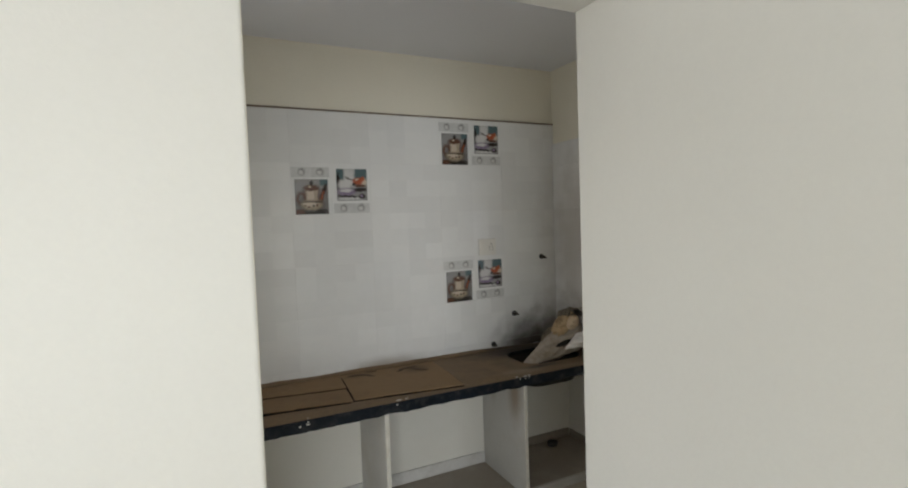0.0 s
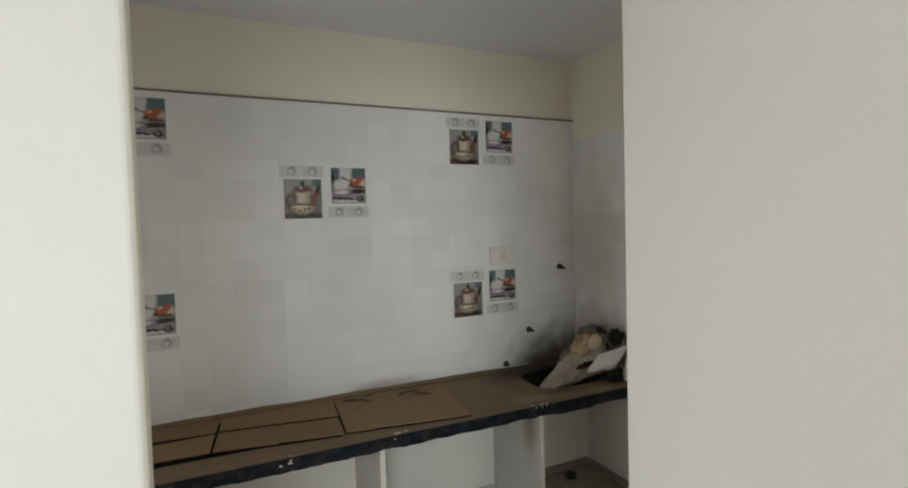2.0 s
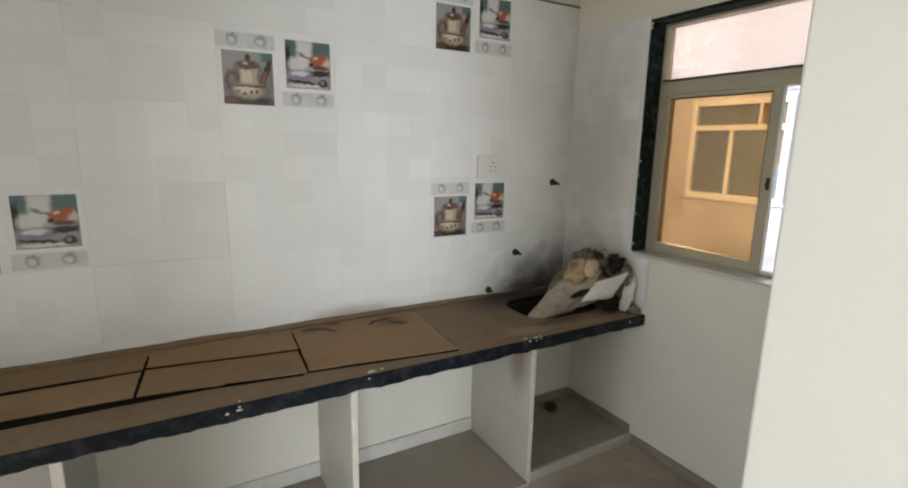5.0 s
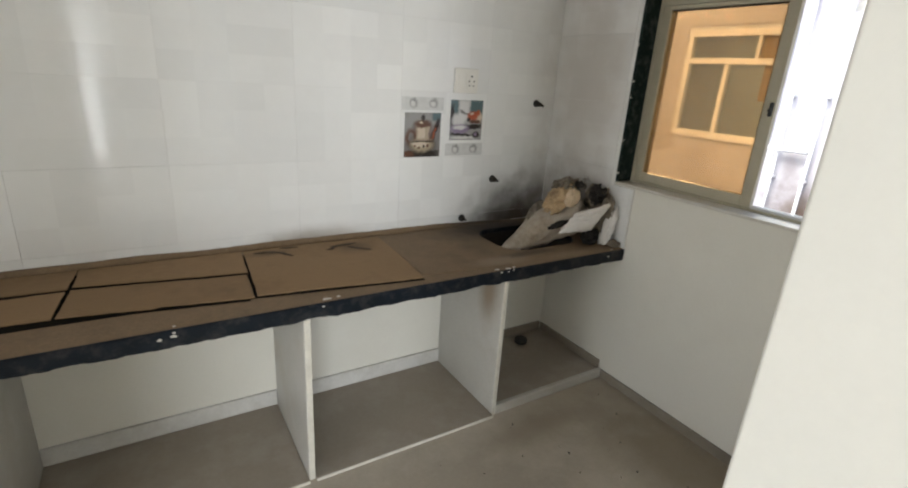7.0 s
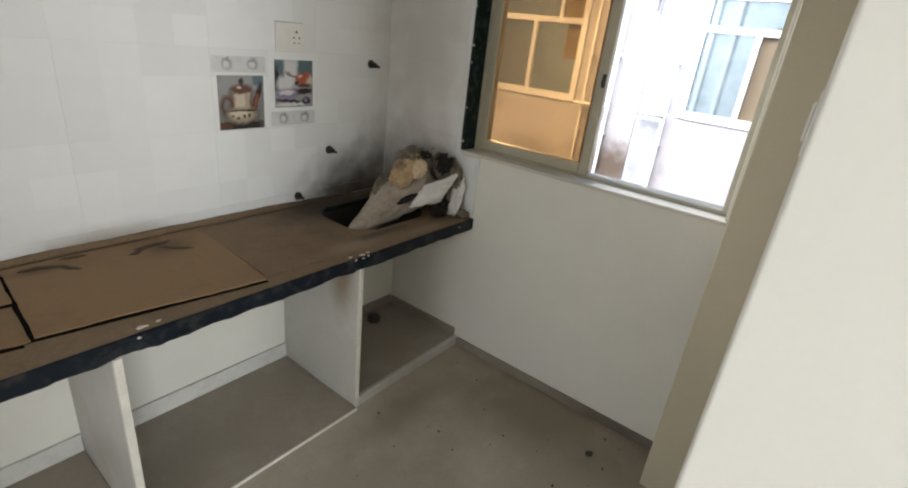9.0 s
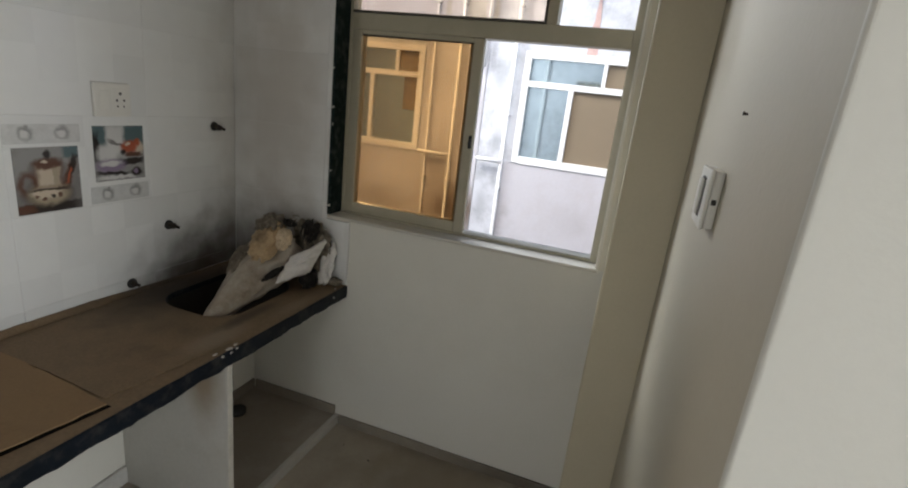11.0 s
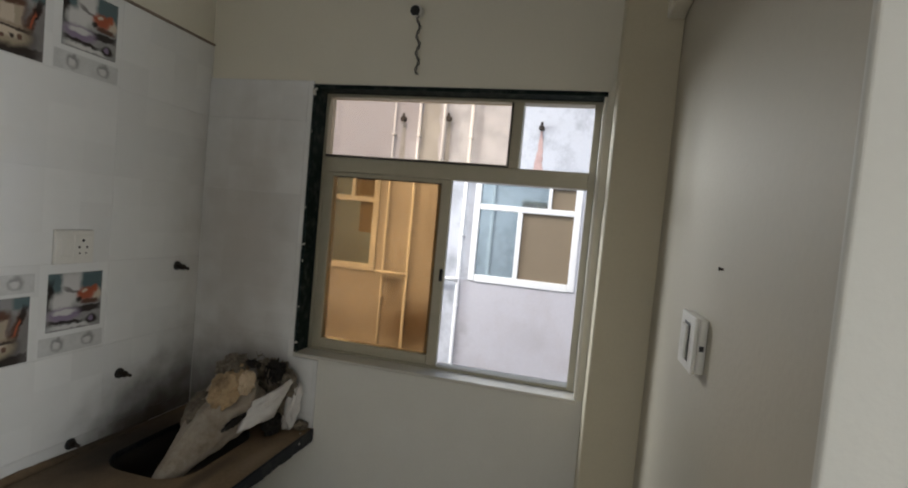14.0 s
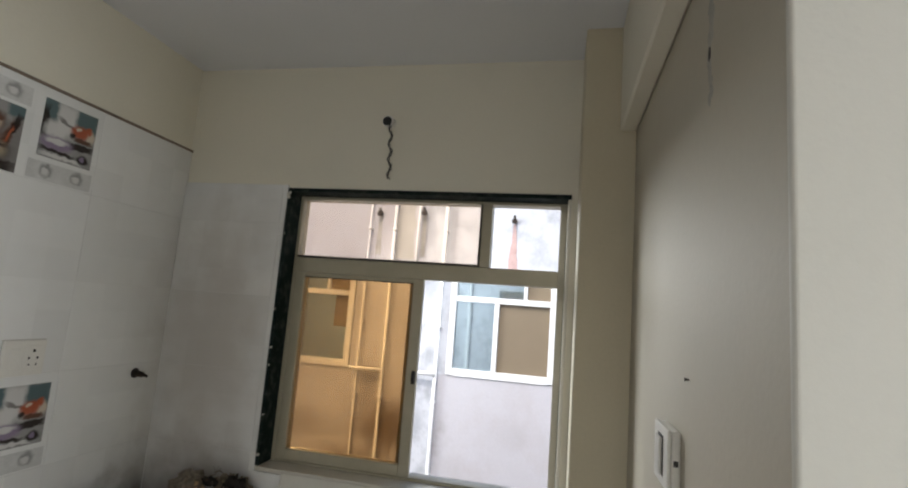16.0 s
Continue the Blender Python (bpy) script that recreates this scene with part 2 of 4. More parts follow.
UPVC = material("white_window_frame", (0.80, 0.80, 0.79), 0.4, noise_scale=4, vary=0.03)
BOARD = material("brown_board", (0.20, 0.155, 0.10), 0.7, noise_scale=4, vary=0.04)
# near-black stone: granite with the shade of the card gaps in its colour
GAPS = material("shaded_bare_stone", (0.010, 0.008, 0.006), 0.95, noise_scale=20, vary=0.3, fine=120, spec=0.1)
GROUND = material("bare_ground", (0.22, 0.19, 0.15), 0.9, noise_scale=0.6, vary=0.15, fine=20)
WATERMARK = material("rust_stain", (0.52, 0.36, 0.33), 0.9, noise_scale=12, vary=0.2)
for place, size, amount, stretch in (((6.09, 2.80, 0.25), 0.85, 0.95, (1, 0.9, 0.6)), ((6.09, 3.12, 0.75), 0.22, 0.5, (1, 0.8, 1.6)), ((6.09, 3.9, 0.2), 0.5, 0.45, (1, 1.2, 0.6)), ((6.09, 3.25, -0.15), 0.5, 0.6, (1, 1.3, 0.5)), ((6.09, 2.72, 1.5), 0.3, 0.28, (1, 0.6, 1.6)), ((6.09, 1.4, 0.35), 0.35, 0.25, (1, 1.0, 0.8)), ((6.09, 2.05, -0.2), 0.4, 0.25, (1, 0.8, 1.0))):
    add_stain_or_shade(FACADE_LOW, place, size, (0.11, 0.075, 0.05) if amount > 0.3 else (0.33, 0.31, 0.31), amount, stretch)
for y, z, size in ((2.45, 1.9, 0.22), (2.40, 1.15, 0.16), (2.50, 0.35, 0.22), (2.42, -0.25, 0.16), (2.52, 2.6, 0.25), (2.38, 0.72, 0.12)):
    add_stain_or_shade(FACADE, (6.1, y, z), size, (0.22, 0.23, 0.25), 0.45, (1, 0.6, 1.3))
DAMP = material("grey_damp_stain", (0.42, 0.405, 0.37), 0.9, noise_scale=9, vary=0.25)


def add_tile_squares(m):
    """Pale printed squares of a few sizes in the glaze, as the tiles carry them."""
    n, l = m.node_tree.nodes, m.node_tree.links
    b = n["Principled BSDF"]
    before = b.inputs["Base Color"].links[0].from_socket
    co = n.new("ShaderNodeTexCoord")
    info = n.new("ShaderNodeObjectInfo")
    cell = n.new("ShaderNodeVectorMath")
    cell.operation = "SNAP"
    cell.inputs[1].default_value = (TW / 4, 1.0, TH / 3)
    l.new(co.outputs["Object"], cell.inputs[0])
    add = n.new("ShaderNodeVectorMath")
    add.operation = "ADD"
    l.new(cell.outputs[0], add.inputs[0])
    l.new(info.outputs["Random"], add.inputs[1])
    ck = n.new("ShaderNodeTexWhiteNoise")
    l.new(add.outputs[0], ck.inputs["Vector"])
    sep = n.new("ShaderNodeSeparateColor")
    l.new(ck.outputs["Color"], sep.inputs[0])
    mr = n.new("ShaderNodeMapRange")
    mr.inputs["To Min"].default_value, mr.inputs["To Max"].default_value = 0.945, 1.03
    l.new(sep.outputs[0], mr.inputs["Value"])
    mix = n.new("ShaderNodeMix")
    mix.data_type, mix.blend_type = "RGBA", "MULTIPLY"
    mix.inputs["Factor"].default_value = 1.0
    l.new(before, mix.inputs["A"])
    l.new(mr.outputs[0], mix.inputs["B"])
    l.new(mix.outputs["Result"], b.inputs["Base Color"])
    rr = n.new("ShaderNodeMapRange")
    rr.inputs["To Min"].default_value, rr.inputs["To Max"].default_value = 0.07, 0.20
    l.new(sep.outputs[1], rr.inputs["Value"])
    l.new(rr.outputs[0], b.inputs["Roughness"])


add_tile_squares(TILE)
add_stain_or_shade(TILE, (1.86, 2.55, 0.70), 0.40, (0.05, 0.038, 0.028), 0.95, (1.1, 1.0, 0.8))
add_stain_or_shade(TILE, (2.09, 2.34, 0.74), 0.46, (0.10, 0.075, 0.055), 0.85, (1.0, 1.0, 1.0))
add_stain_or_shade(TILE, (0.80, 2.55, 0.715), 0.16, (0.30, 0.25, 0.20), 0.7, (2.2, 1.0, 0.6))
add_stain_or_shade(FLOOR, (1.95, 1.35, 0), 0.5, (0.20, 0.155, 0.10), 0.75, (0.7, 1.5, 1.0))
add_stain_or_shade(FLOOR, (1.55, 1.80, 0), 0.3, (0.27, 0.22, 0.16), 0.6, (1.6, 0.5, 1.0))
# shade of the backlit tiles beside the window, painted into the glaze
add_stain_or_shade(TILE, (2.09, 2.32, 1.45), 0.80, (0.42, 0.365, 0.31), 0.6, (0.3, 0.5, 1.2))
add_stain_or_shade(CARD, (0.92, 2.40, 0.717), 0.13, (0.13, 0.082, 0.042), 0.7, (1.0, 0.8, 1.0))
add_stain_or_shade(CARD, (0.56, 2.45, 0.717), 0.10, (0.12, 0.075, 0.04), 0.6, (1.2, 0.5, 1.0))
add_stain_or_shade(SLAB, (1.40, 2.05, 0.58), 0.16, (0.24, 0.16, 0.085), 0.75, (1.0, 0.6, 1.6))
add_stain_or_shade(SLAB, (1.40, 2.30, 0.60), 0.12, (0.28, 0.22, 0.14), 0.6, (1.0, 0.5, 1.6))
add_stain_or_shade(SKIRT, (2.09, 1.1, 0.0), 0.3, (0.09, 0.07, 0.05), 0.7, (1.0, 1.3, 1.0))
add_stain_or_shade(DUSTY, (1.43, 2.03, 0.715), 0.10, (0.36, 0.30, 0.22), 0.45, (2.0, 0.7, 1.0))
add_stain_or_shade(DUSTY, (1.80, 1.99, 0.715), 0.09, (0.33, 0.26, 0.18), 0.4, (2.4, 0.5, 1.0))
# counter darker at the back, round the sink hole
add_stain_or_shade(DUSTY, (1.70, 2.44, 0.715), 0.42, (0.035, 0.027, 0.02), 0.95, (1.2, 0.7, 1.0))
add_stain_or_shade(DUSTY, (1.62, 2.07, 0.715), 0.10, (0.06, 0.045, 0.03), 0.7, (2.2, 0.4, 1.0))


# ---- mesh helpers ----
def mesh_object(name, bm, mats, parent=None, smooth=False):
    me = bpy.data.meshes.new(name)
    bmesh.ops.recalc_face_normals(bm, faces=bm.faces)
    bm.to_mesh(me)
    bm.free()
    for m in mats if isinstance(mats, (list, tuple)) else [mats]:
        me.materials.append(m)
    if smooth:
        for p in me.polygons:
            p.use_smooth = True
    ob = new(name, me)
    if parent:
        ob.parent = parent
    return ob


def add_box(bm, a, b, bevel=0.0, mat=0, segments=1):
    vs = [bm.verts.new((x, y, z)) for x in (a[0], b[0]) for y in (a[1], b[1]) for z in (a[2], b[2])]
    faces = [bm.faces.new([vs[i] for i in q]) for q in ((0, 1, 3, 2), (4, 6, 7, 5), (0, 4, 5, 1), (2, 3, 7, 6), (0, 2, 6, 4), (1, 5, 7, 3))]
    for f in faces:
        f.material_index = mat
    if bevel:
        edges = list({e for f in faces for e in f.edges})
        made = bmesh.ops.bevel(bm, geom=edges, offset=bevel, segments=segments, affect="EDGES", profile=0.5)
        for f in made["faces"]:
            f.material_index = mat
    return vs


def box(name, a, b, m, parent=None, bevel=0.0, segments=1):
    bm = bmesh.new()
    add_box(bm, a, b, bevel, 0, segments)
    return mesh_object(name, bm, m, parent)


def boxes(name, parts, m, parent=None, bevel=0.0):
    bm = bmesh.new()
    for a, b in parts:
        add_box(bm, a, b, bevel)
    return mesh_object(name, bm, m, parent)


def prism(name, outline, z0, z1, m, parent=None, bevel_at=(), bevel=0.01):
    """An upright prism over a plan outline; the upright edges at bevel_at are rounded."""
    bm = bmesh.new()
    lo = [bm.verts.new((x, y, z0)) for x, y in outline]
    hi = [bm.verts.new((x, y, z1)) for x, y in outline]
    bm.faces.new(lo[::-1])
    bm.faces.new(hi)
    n = len(outline)
    for i in range(n):
        bm.faces.new((lo[i], lo[(i + 1) % n], hi[(i + 1) % n], hi[i]))
    if bevel_at:
        bm.edges.ensure_lookup_table()
        es = [e for e in bm.edges if (e.verts[0].co - e.verts[1].co).xy.length < 1e-6 and any((e.verts[0].co.xy - Vector(p)).length < 1e-4 for p in bevel_at)]
        bmesh.ops.bevel(bm, geom=es, offset=bevel, segments=4, affect="EDGES", profile=0.5)
    return mesh_object(name, bm, m, parent)


def pierced_wall(name, x0, x1, ys, zs, holes, m, parent=None):
    """A wall across x with rectangular holes (y0, y1, z0, z1)."""
    cy = sorted({*ys, *(h[0] for h in holes), *(h[1] for h in holes)})
    cz = sorted({*zs, *(h[2] for h in holes), *(h[3] for h in holes)})
    solid = lambda i, j: 0 <= i < len(cy) - 1 and 0 <= j < len(cz) - 1 and not any(h[0] <= cy[i] < h[1] and h[2] <= cz[j] < h[3] for h in holes)
    bm = bmesh.new()
    quad = lambda *p: bm.faces.new([bm.verts.new(q) for q in p])
    for i in range(len(cy) - 1):
        for j in range(len(cz) - 1):
            if not solid(i, j):
                continue
            a, b, c, d = cy[i], cy[i + 1], cz[j], cz[j + 1]
            quad((x0, a, c), (x0, b, c), (x0, b, d), (x0, a, d))
            quad((x1, a, c), (x1, a, d), (x1, b, d), (x1, b, c))
            if not solid(i - 1, j):
                quad((x0, a, c), (x0, a, d), (x1, a, d), (x1, a, c))
            if not solid(i + 1, j):
                quad((x0, b, c), (x1, b, c), (x1, b, d), (x0, b, d))
            if not solid(i, j - 1):
                quad((x0, a, c), (x1, a, c), (x1, b, c), (x0, b, c))
            if not solid(i, j + 1):
                quad((x0, a, d), (x0, b, d), (x1, b, d), (x1, a, d))
    bmesh.ops.remove_doubles(bm, verts=bm.verts, dist=1e-5)
    return mesh_object(name, bm, m, parent)


def add_tube(bm, points, r, sides=10, mat=0):
    """A round bar along a line of points."""
    pts = [Vector(p) for p in points]
    rings = []
    for i, p in enumerate(pts):
        d = (pts[min(i + 1, len(pts) - 1)] - pts[max(i - 1, 0)]).normalized()
        u = d.orthogonal().normalized() if i == 0 else (rings_u - d * rings_u.dot(d)).normalized()
        rings_u = u
        v = d.cross(u)
        rings.append([bm.verts.new(p + (u * math.cos(k * math.tau / sides) + v * math.sin(k * math.tau / sides)) * r) for k in range(sides)])
    for a, b in zip(rings, rings[1:]):
        for k in range(sides):
            bm.faces.new((a[k], a[(k + 1) % sides], b[(k + 1) % sides], b[k])).material_index = mat
    bm.faces.new(rings[0][::-1]).material_index = mat
    bm.faces.new(rings[-1]).material_index = mat


def tube(name, points, r, m, parent=None, sides=10):
    bm = bmesh.new()
    add_tube(bm, points, r, sides)
    return mesh_object(name, bm, m, parent, True)


def empty(name, at, label="", category="", group="", kind=""):
    e = new(name)
    e.empty_display_size = 0.05
    e.location = at
    return tagged(e, label, category, group, kind)


def under(parent, *obs):
    """Hangs meshes that were built in world places under an Empty."""
    for o in obs:
        o.parent = parent
        o.matrix_parent_inverse = Matrix.Translation(parent.location).inverted()
    return obs


def structure(ob, label):
    return tagged(ob, label, kind="structure")


# ---- structure ----
structure(box("floor", (-3.65, -4.35, -0.15), (2.25, 2.70, 0), FLOOR), "dusty grey-brown tiled floor with pale cement smears")
structure(box("ceiling", (-3.65, -4.35, H), (2.25, 2.70, H + 0.14), CEIL), "plain grey-white painted concrete ceiling")
wall_north = structure(box("wall_north", (XK - 0.15, 2.558, 0), (XW + 0.15, 2.70, H), PAINT), "cream painted kitchen wall with a white tile dado")
structure(box("wall_north_low", (XK, 2.445, 0), (XW, 2.558, CB - 0.002), LOW), "white painted wall below the kitchen counter")
wall_east = structure(pierced_wall("wall_east", XW, XW + 0.15, (YO, 2.558), (0, H), [(WY0 - 0.012, WY1 + 0.016, WZ0, WZ1 + 0.016)], [PAINT, LOW]), "cream painted wall, white below the kitchen window")
for f in wall_east.data.polygons:
    if f.center.z < WZ0:
        f.material_index = 1
structure(prism("wall_passage", [(XR, -4.2), (XR, YS), (XR + 0.007, YS), (XR + 0.007, YO), (XR + 0.15, YO), (XR + 0.15, -4.2)], 0, H, HALL, bevel_at=[(XR, YS)], bevel=0.006), "plain off-white wall of the passage to the kitchen")
structure(box("wall_switch", (XR + 0.0069, YO + 0.0001, 0), (XW, YS, H), CREAM_SHADED), "cream kitchen wall with the light switch, its shade put into the paint colour")
wall_south = structure(prism("wall_south", [(-3.5, YO), (XL + 0.008, YO), (XL - 0.010, YJ), (-3.5, YJ)], 0, H, [HALL, PAINT], bevel_at=[(XL + 0.008, YO), (XL - 0.010, YJ)], bevel=0.01), "plain off-white wall beside the kitchen opening")
for f in wall_south.data.polygons:
    if f.normal.x > 0.75 or f.normal.y > 0.7:
        f.material_index = 1
structure(box("lintel", (XL - 0.03, YO + 0.001, HEAD), (XR + 0.001, YS - 0.001, H), HALL, bevel=0.006), "off-white plastered lintel over the kitchen opening")
# unseen end wall; its opening is added to let fill light in
structure(pierced_wall("wall_west", XK - 0.15, XK, (YS, 2.558), (0, H), [(0.90, 1.70, 0.05, 2.05)], PAINT), "plain cream unseen wall closing the kitchen, with an opening added for a fill lamp")
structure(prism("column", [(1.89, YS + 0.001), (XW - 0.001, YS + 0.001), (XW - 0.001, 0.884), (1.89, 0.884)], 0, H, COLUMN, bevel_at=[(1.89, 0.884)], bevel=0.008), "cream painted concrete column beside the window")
structure(box("beam", (XR + 0.02, YS + 0.001, 2.288), (1.889, 0.767, H), PAINT, bevel=0.006), "cream painted concrete beam along the wall")
# unseen side wall, opened here only to let the fill lamp shine in
structure(pierced_wall("wall_front_west", -3.65, -3.5, (-4.2, YS), (0, H), [(-3.0, -0.4, 0.9, 2.2)], HALL), "plain off-white unseen wall of the front room, with an opening added for a fill lamp")
structure(boxes("wall_front", [((-3.65, -4.35, 0), (-2.6, -4.2, H)), ((-0.25, -4.35, 0), (XR + 0.15, -4.2, H)), ((-2.6, -4.35, 2.15), (-0.25, -4.2, H))], HALL), "plain off-white wall with the balcony opening")

# skirting and the ledge on top of the dado
structure(box("baseboard", (XW - 0.012, 0.885, 0), (XW - 0.0005, CF + 0.01, 0.046), SKIRT, bevel=0.002), "grey-brown tile skirting along the wall")
structure(boxes("baseboard_bays", [((-0.249, 2.432, 0.012), (0.574, 2.4445, 0.085)), ((0.599, 2.432, 0.012), (1.396, 2.4445, 0.085))], SKIRT_PALE, bevel=0.002), "grey cement skirting under the counter")
structure(boxes("baseboard_corner", [((1.419, 2.432, 0.0425), (XW - 0.013, 2.4445, 0.095)), ((XW - 0.012, 1.9687, 0.0425), (XW - 0.0005, 2.4315, 0.09))], SKIRT, bevel=0.002), "grey-brown tile skirting in the counter corner")
structure(box("trim", (XK, 2.547, TTOP), (XW, 2.5575, TTOP + 0.009), material("grimy_ledge", (0.22, 0.17, 0.13), 0.8, noise_scale=14, vary=0.25)), "grimy brown ledge along the top of the tiles")
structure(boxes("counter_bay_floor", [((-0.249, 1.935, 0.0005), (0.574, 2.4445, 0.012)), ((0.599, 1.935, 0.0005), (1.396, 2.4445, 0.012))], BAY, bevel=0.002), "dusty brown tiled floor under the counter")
structure(boxes("bay_edge", [((-0.249, 1.9275, 0.0005), (0.574, 1.9345, 0.0125)), ((0.599, 1.9275, 0.0005), (1.396, 1.9345, 0.0125))], SLAB_EDGE, bevel=0.002), "thin pale cement edge in front of the bays")
structure(box("kerb", (1.419, 1.945, 0.0005), (XW - 0.001, 1.968, 0.048), SLAB, bevel=0.003), "low grey stone kerb under the counter")
structure(box("counter_bay_floor_raised", (1.419, 1.9685, 0.0005), (XW - 0.001, 2.4445, 0.042), BAY), "raised dusty brown floor under the sink")

# ---- wall tiles ----
def tile_mesh(name, w, h, t=0.008):
    bm = bmesh.new()
    add_box(bm, (0, 0, 0), (w, t, h), 0.0007)
    me = bpy.data.meshes.new(name)
    bmesh.ops.recalc_face_normals(bm, faces=bm.faces)
    bm.to_mesh(me)
    bm.free()
    me.materials.append(TILE)
    return me


structure(box("tile_bed_north", (XK, 2.5520, CT), (XW, 2.5578, TTOP - 0.001), GROUT), "grey grout behind the white wall tiles")
structure(boxes("tile_bed_east", [((XW - 0.0075, WY1 + 0.017, CT), (XW - 0.0005, 2.554, 2.135)), ((XW - 0.0075, CF + 0.004, CT), (XW - 0.0005, WY1 + 0.0169, WZ0 - 0.016))], GROUT), "grey grout behind the corner wall tiles")
cache = {}


def shared_tile(w, h):
    key = (round(w, 4), round(h, 4))
    if key not in cache:
        cache[key] = tile_mesh("tile", *key)
    return cache[key]


GAP = 0.0009
tiles = {}
col = -4
while TX0 + col * TW < XW:
    x0, x1 = max(TX0 + col * TW, XK), min(TX0 + (col + 1) * TW, XW - 0.008)
    if x1 - x0 > 0.03:
        for row in range(6):
            z1 = TTOP - row * TH
            z0 = max(z1 - TH, CT + 0.002)
            if z1 - z0 < 0.02:
                continue
            ob = new("tile", shared_tile(x1 - x0 - GAP, z1 - z0 - GAP))
            ob.location = (x0 + GAP / 2, YT + random.uniform(-0.0006, 0.0006), z0 + GAP / 2)
            ob.rotation_euler = (radians(random.uniform(-0.12, 0.12)), 0, radians(random.uniform(-0.12, 0.12)))
            ob.parent = wall_north
            tiles[col, row] = ob
    col += 1
for y0, y1 in ((2.08, 2.548), (CF + 0.005, 2.08)):
    for row in range(6):
        z1, z0 = min(TTOP - row * TH, 2.135), max(TTOP - (row + 1) * TH, CT + 0.002)
        a = y0
        if a < WY1 and z1 > WZ0 and z0 < WZ1 and y0 < 2.0:
            if z0 >= WZ0 - 0.12:
                a = WY1 + 0.017
            else:
                z1 = WZ0 - 0.016
        if z1 - z0 < 0.02 or y1 - a < 0.02:
            continue
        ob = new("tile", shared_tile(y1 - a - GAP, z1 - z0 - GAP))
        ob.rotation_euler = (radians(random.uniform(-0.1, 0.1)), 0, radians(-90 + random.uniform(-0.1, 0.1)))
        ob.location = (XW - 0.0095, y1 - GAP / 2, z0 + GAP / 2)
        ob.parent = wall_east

# ---- printed pictures on the decorated tiles ----
INK = {"grey": (0.21, 0.195, 0.19), "cream": (0.62, 0.52, 0.41), "brown": (0.115, 0.052, 0.033), "dark": (0.022, 0.015, 0.013), "teal": (0.09, 0.145, 0.155),
       "olive": (0.40, 0.33, 0.24), "red": (0.42, 0.10, 0.045), "white": (0.66, 0.65, 0.64), "mauve": (0.26, 0.20, 0.30), "silver": (0.61, 0.61, 0.60), "shade": (0.30, 0.295, 0.29)}


def soft_print(name, base, blobs):
    """A blurred picture glazed into the tile: soft shapes of ink (ink, shape, x, z, half width, half height, turn)."""
    m = material(name, INK[base], 0.15, noise_scale=30, vary=0.12, fine=160, bump=0.02)
    n, l = m.node_tree.nodes, m.node_tree.links
    b = n["Principled BSDF"]
    last = b.inputs["Base Color"].links[0].from_socket
    co = n.new("ShaderNodeTexCoord")
    ns = n.new("ShaderNodeTexNoise")
    ns.inputs["Scale"].default_value, ns.inputs["Detail"].default_value = 45, 4
    l.new(co.outputs["Object"], ns.inputs["Vector"])
    wob = n.new("ShaderNodeVectorMath")
    wob.operation = "MULTIPLY_ADD"
    l.new(ns.outputs["Color"], wob.inputs[0])
    wob.inputs[1].default_value = (0.022, 0, 0.022)
    l.new(co.outputs["Object"], wob.inputs[2])
    for ink, shape, x, z, a, h, turn in blobs:
        mp = n.new("ShaderNodeMapping")
        mp.vector_type = "TEXTURE"
        mp.inputs["Location"].default_value = (x + 0.011, 0, z + 0.011)
        mp.inputs["Rotation"].default_value = (0, radians(-turn), 0)
        mp.inputs["Scale"].default_value = (a, 10, h)
        l.new(wob.outputs[0], mp.inputs["Vector"])
        if shape == R:
            ab = n.new("ShaderNodeVectorMath")
            ab.operation = "ABSOLUTE"
            l.new(mp.outputs[0], ab.inputs[0])
            sp = n.new("ShaderNodeSeparateXYZ")
            l.new(ab.outputs[0], sp.inputs[0])
            ln = n.new("ShaderNodeMath")
            ln.operation = "MAXIMUM"
            l.new(sp.outputs["X"], ln.inputs[0])
            l.new(sp.outputs["Z"], ln.inputs[1])
            dist = ln.outputs[0]
        else:
            ln = n.new("ShaderNodeVectorMath")
            ln.operation = "LENGTH"
            l.new(mp.outputs[0], ln.inputs[0])
            dist = ln.outputs["Value"]
        mr = n.new("ShaderNodeMapRange")
        mr.interpolation_type = "SMOOTHSTEP"
        mr.inputs["From Min"].default_value, mr.inputs["From Max"].default_value = 0.58, 1.25
        mr.inputs["To Min"].default_value, mr.inputs["To Max"].default_value = 0.93, 0.0
        l.new(dist, mr.inputs["Value"])
        mix = n.new("ShaderNodeMix")
        mix.data_type = "RGBA"
        l.new(mr.outputs[0], mix.inputs["Factor"])
        l.new(last, mix.inputs["A"])
        mix.inputs["B"].default_value = (*INK[ink], 1)
        last = mix.outputs["Result"]
    l.new(last, b.inputs["Base Color"])
    return m


def picture(name, w, h, m):
    bm = bmesh.new()
    add_box(bm, (-w, -0.0008, -h), (w, 0.0004, h), 0.0002)
    me = bpy.data.meshes.new(name)
    bmesh.ops.recalc_face_normals(bm, faces=bm.faces)
    bm.to_mesh(me)
    bm.free()
    me.materials.append(m)
    return me


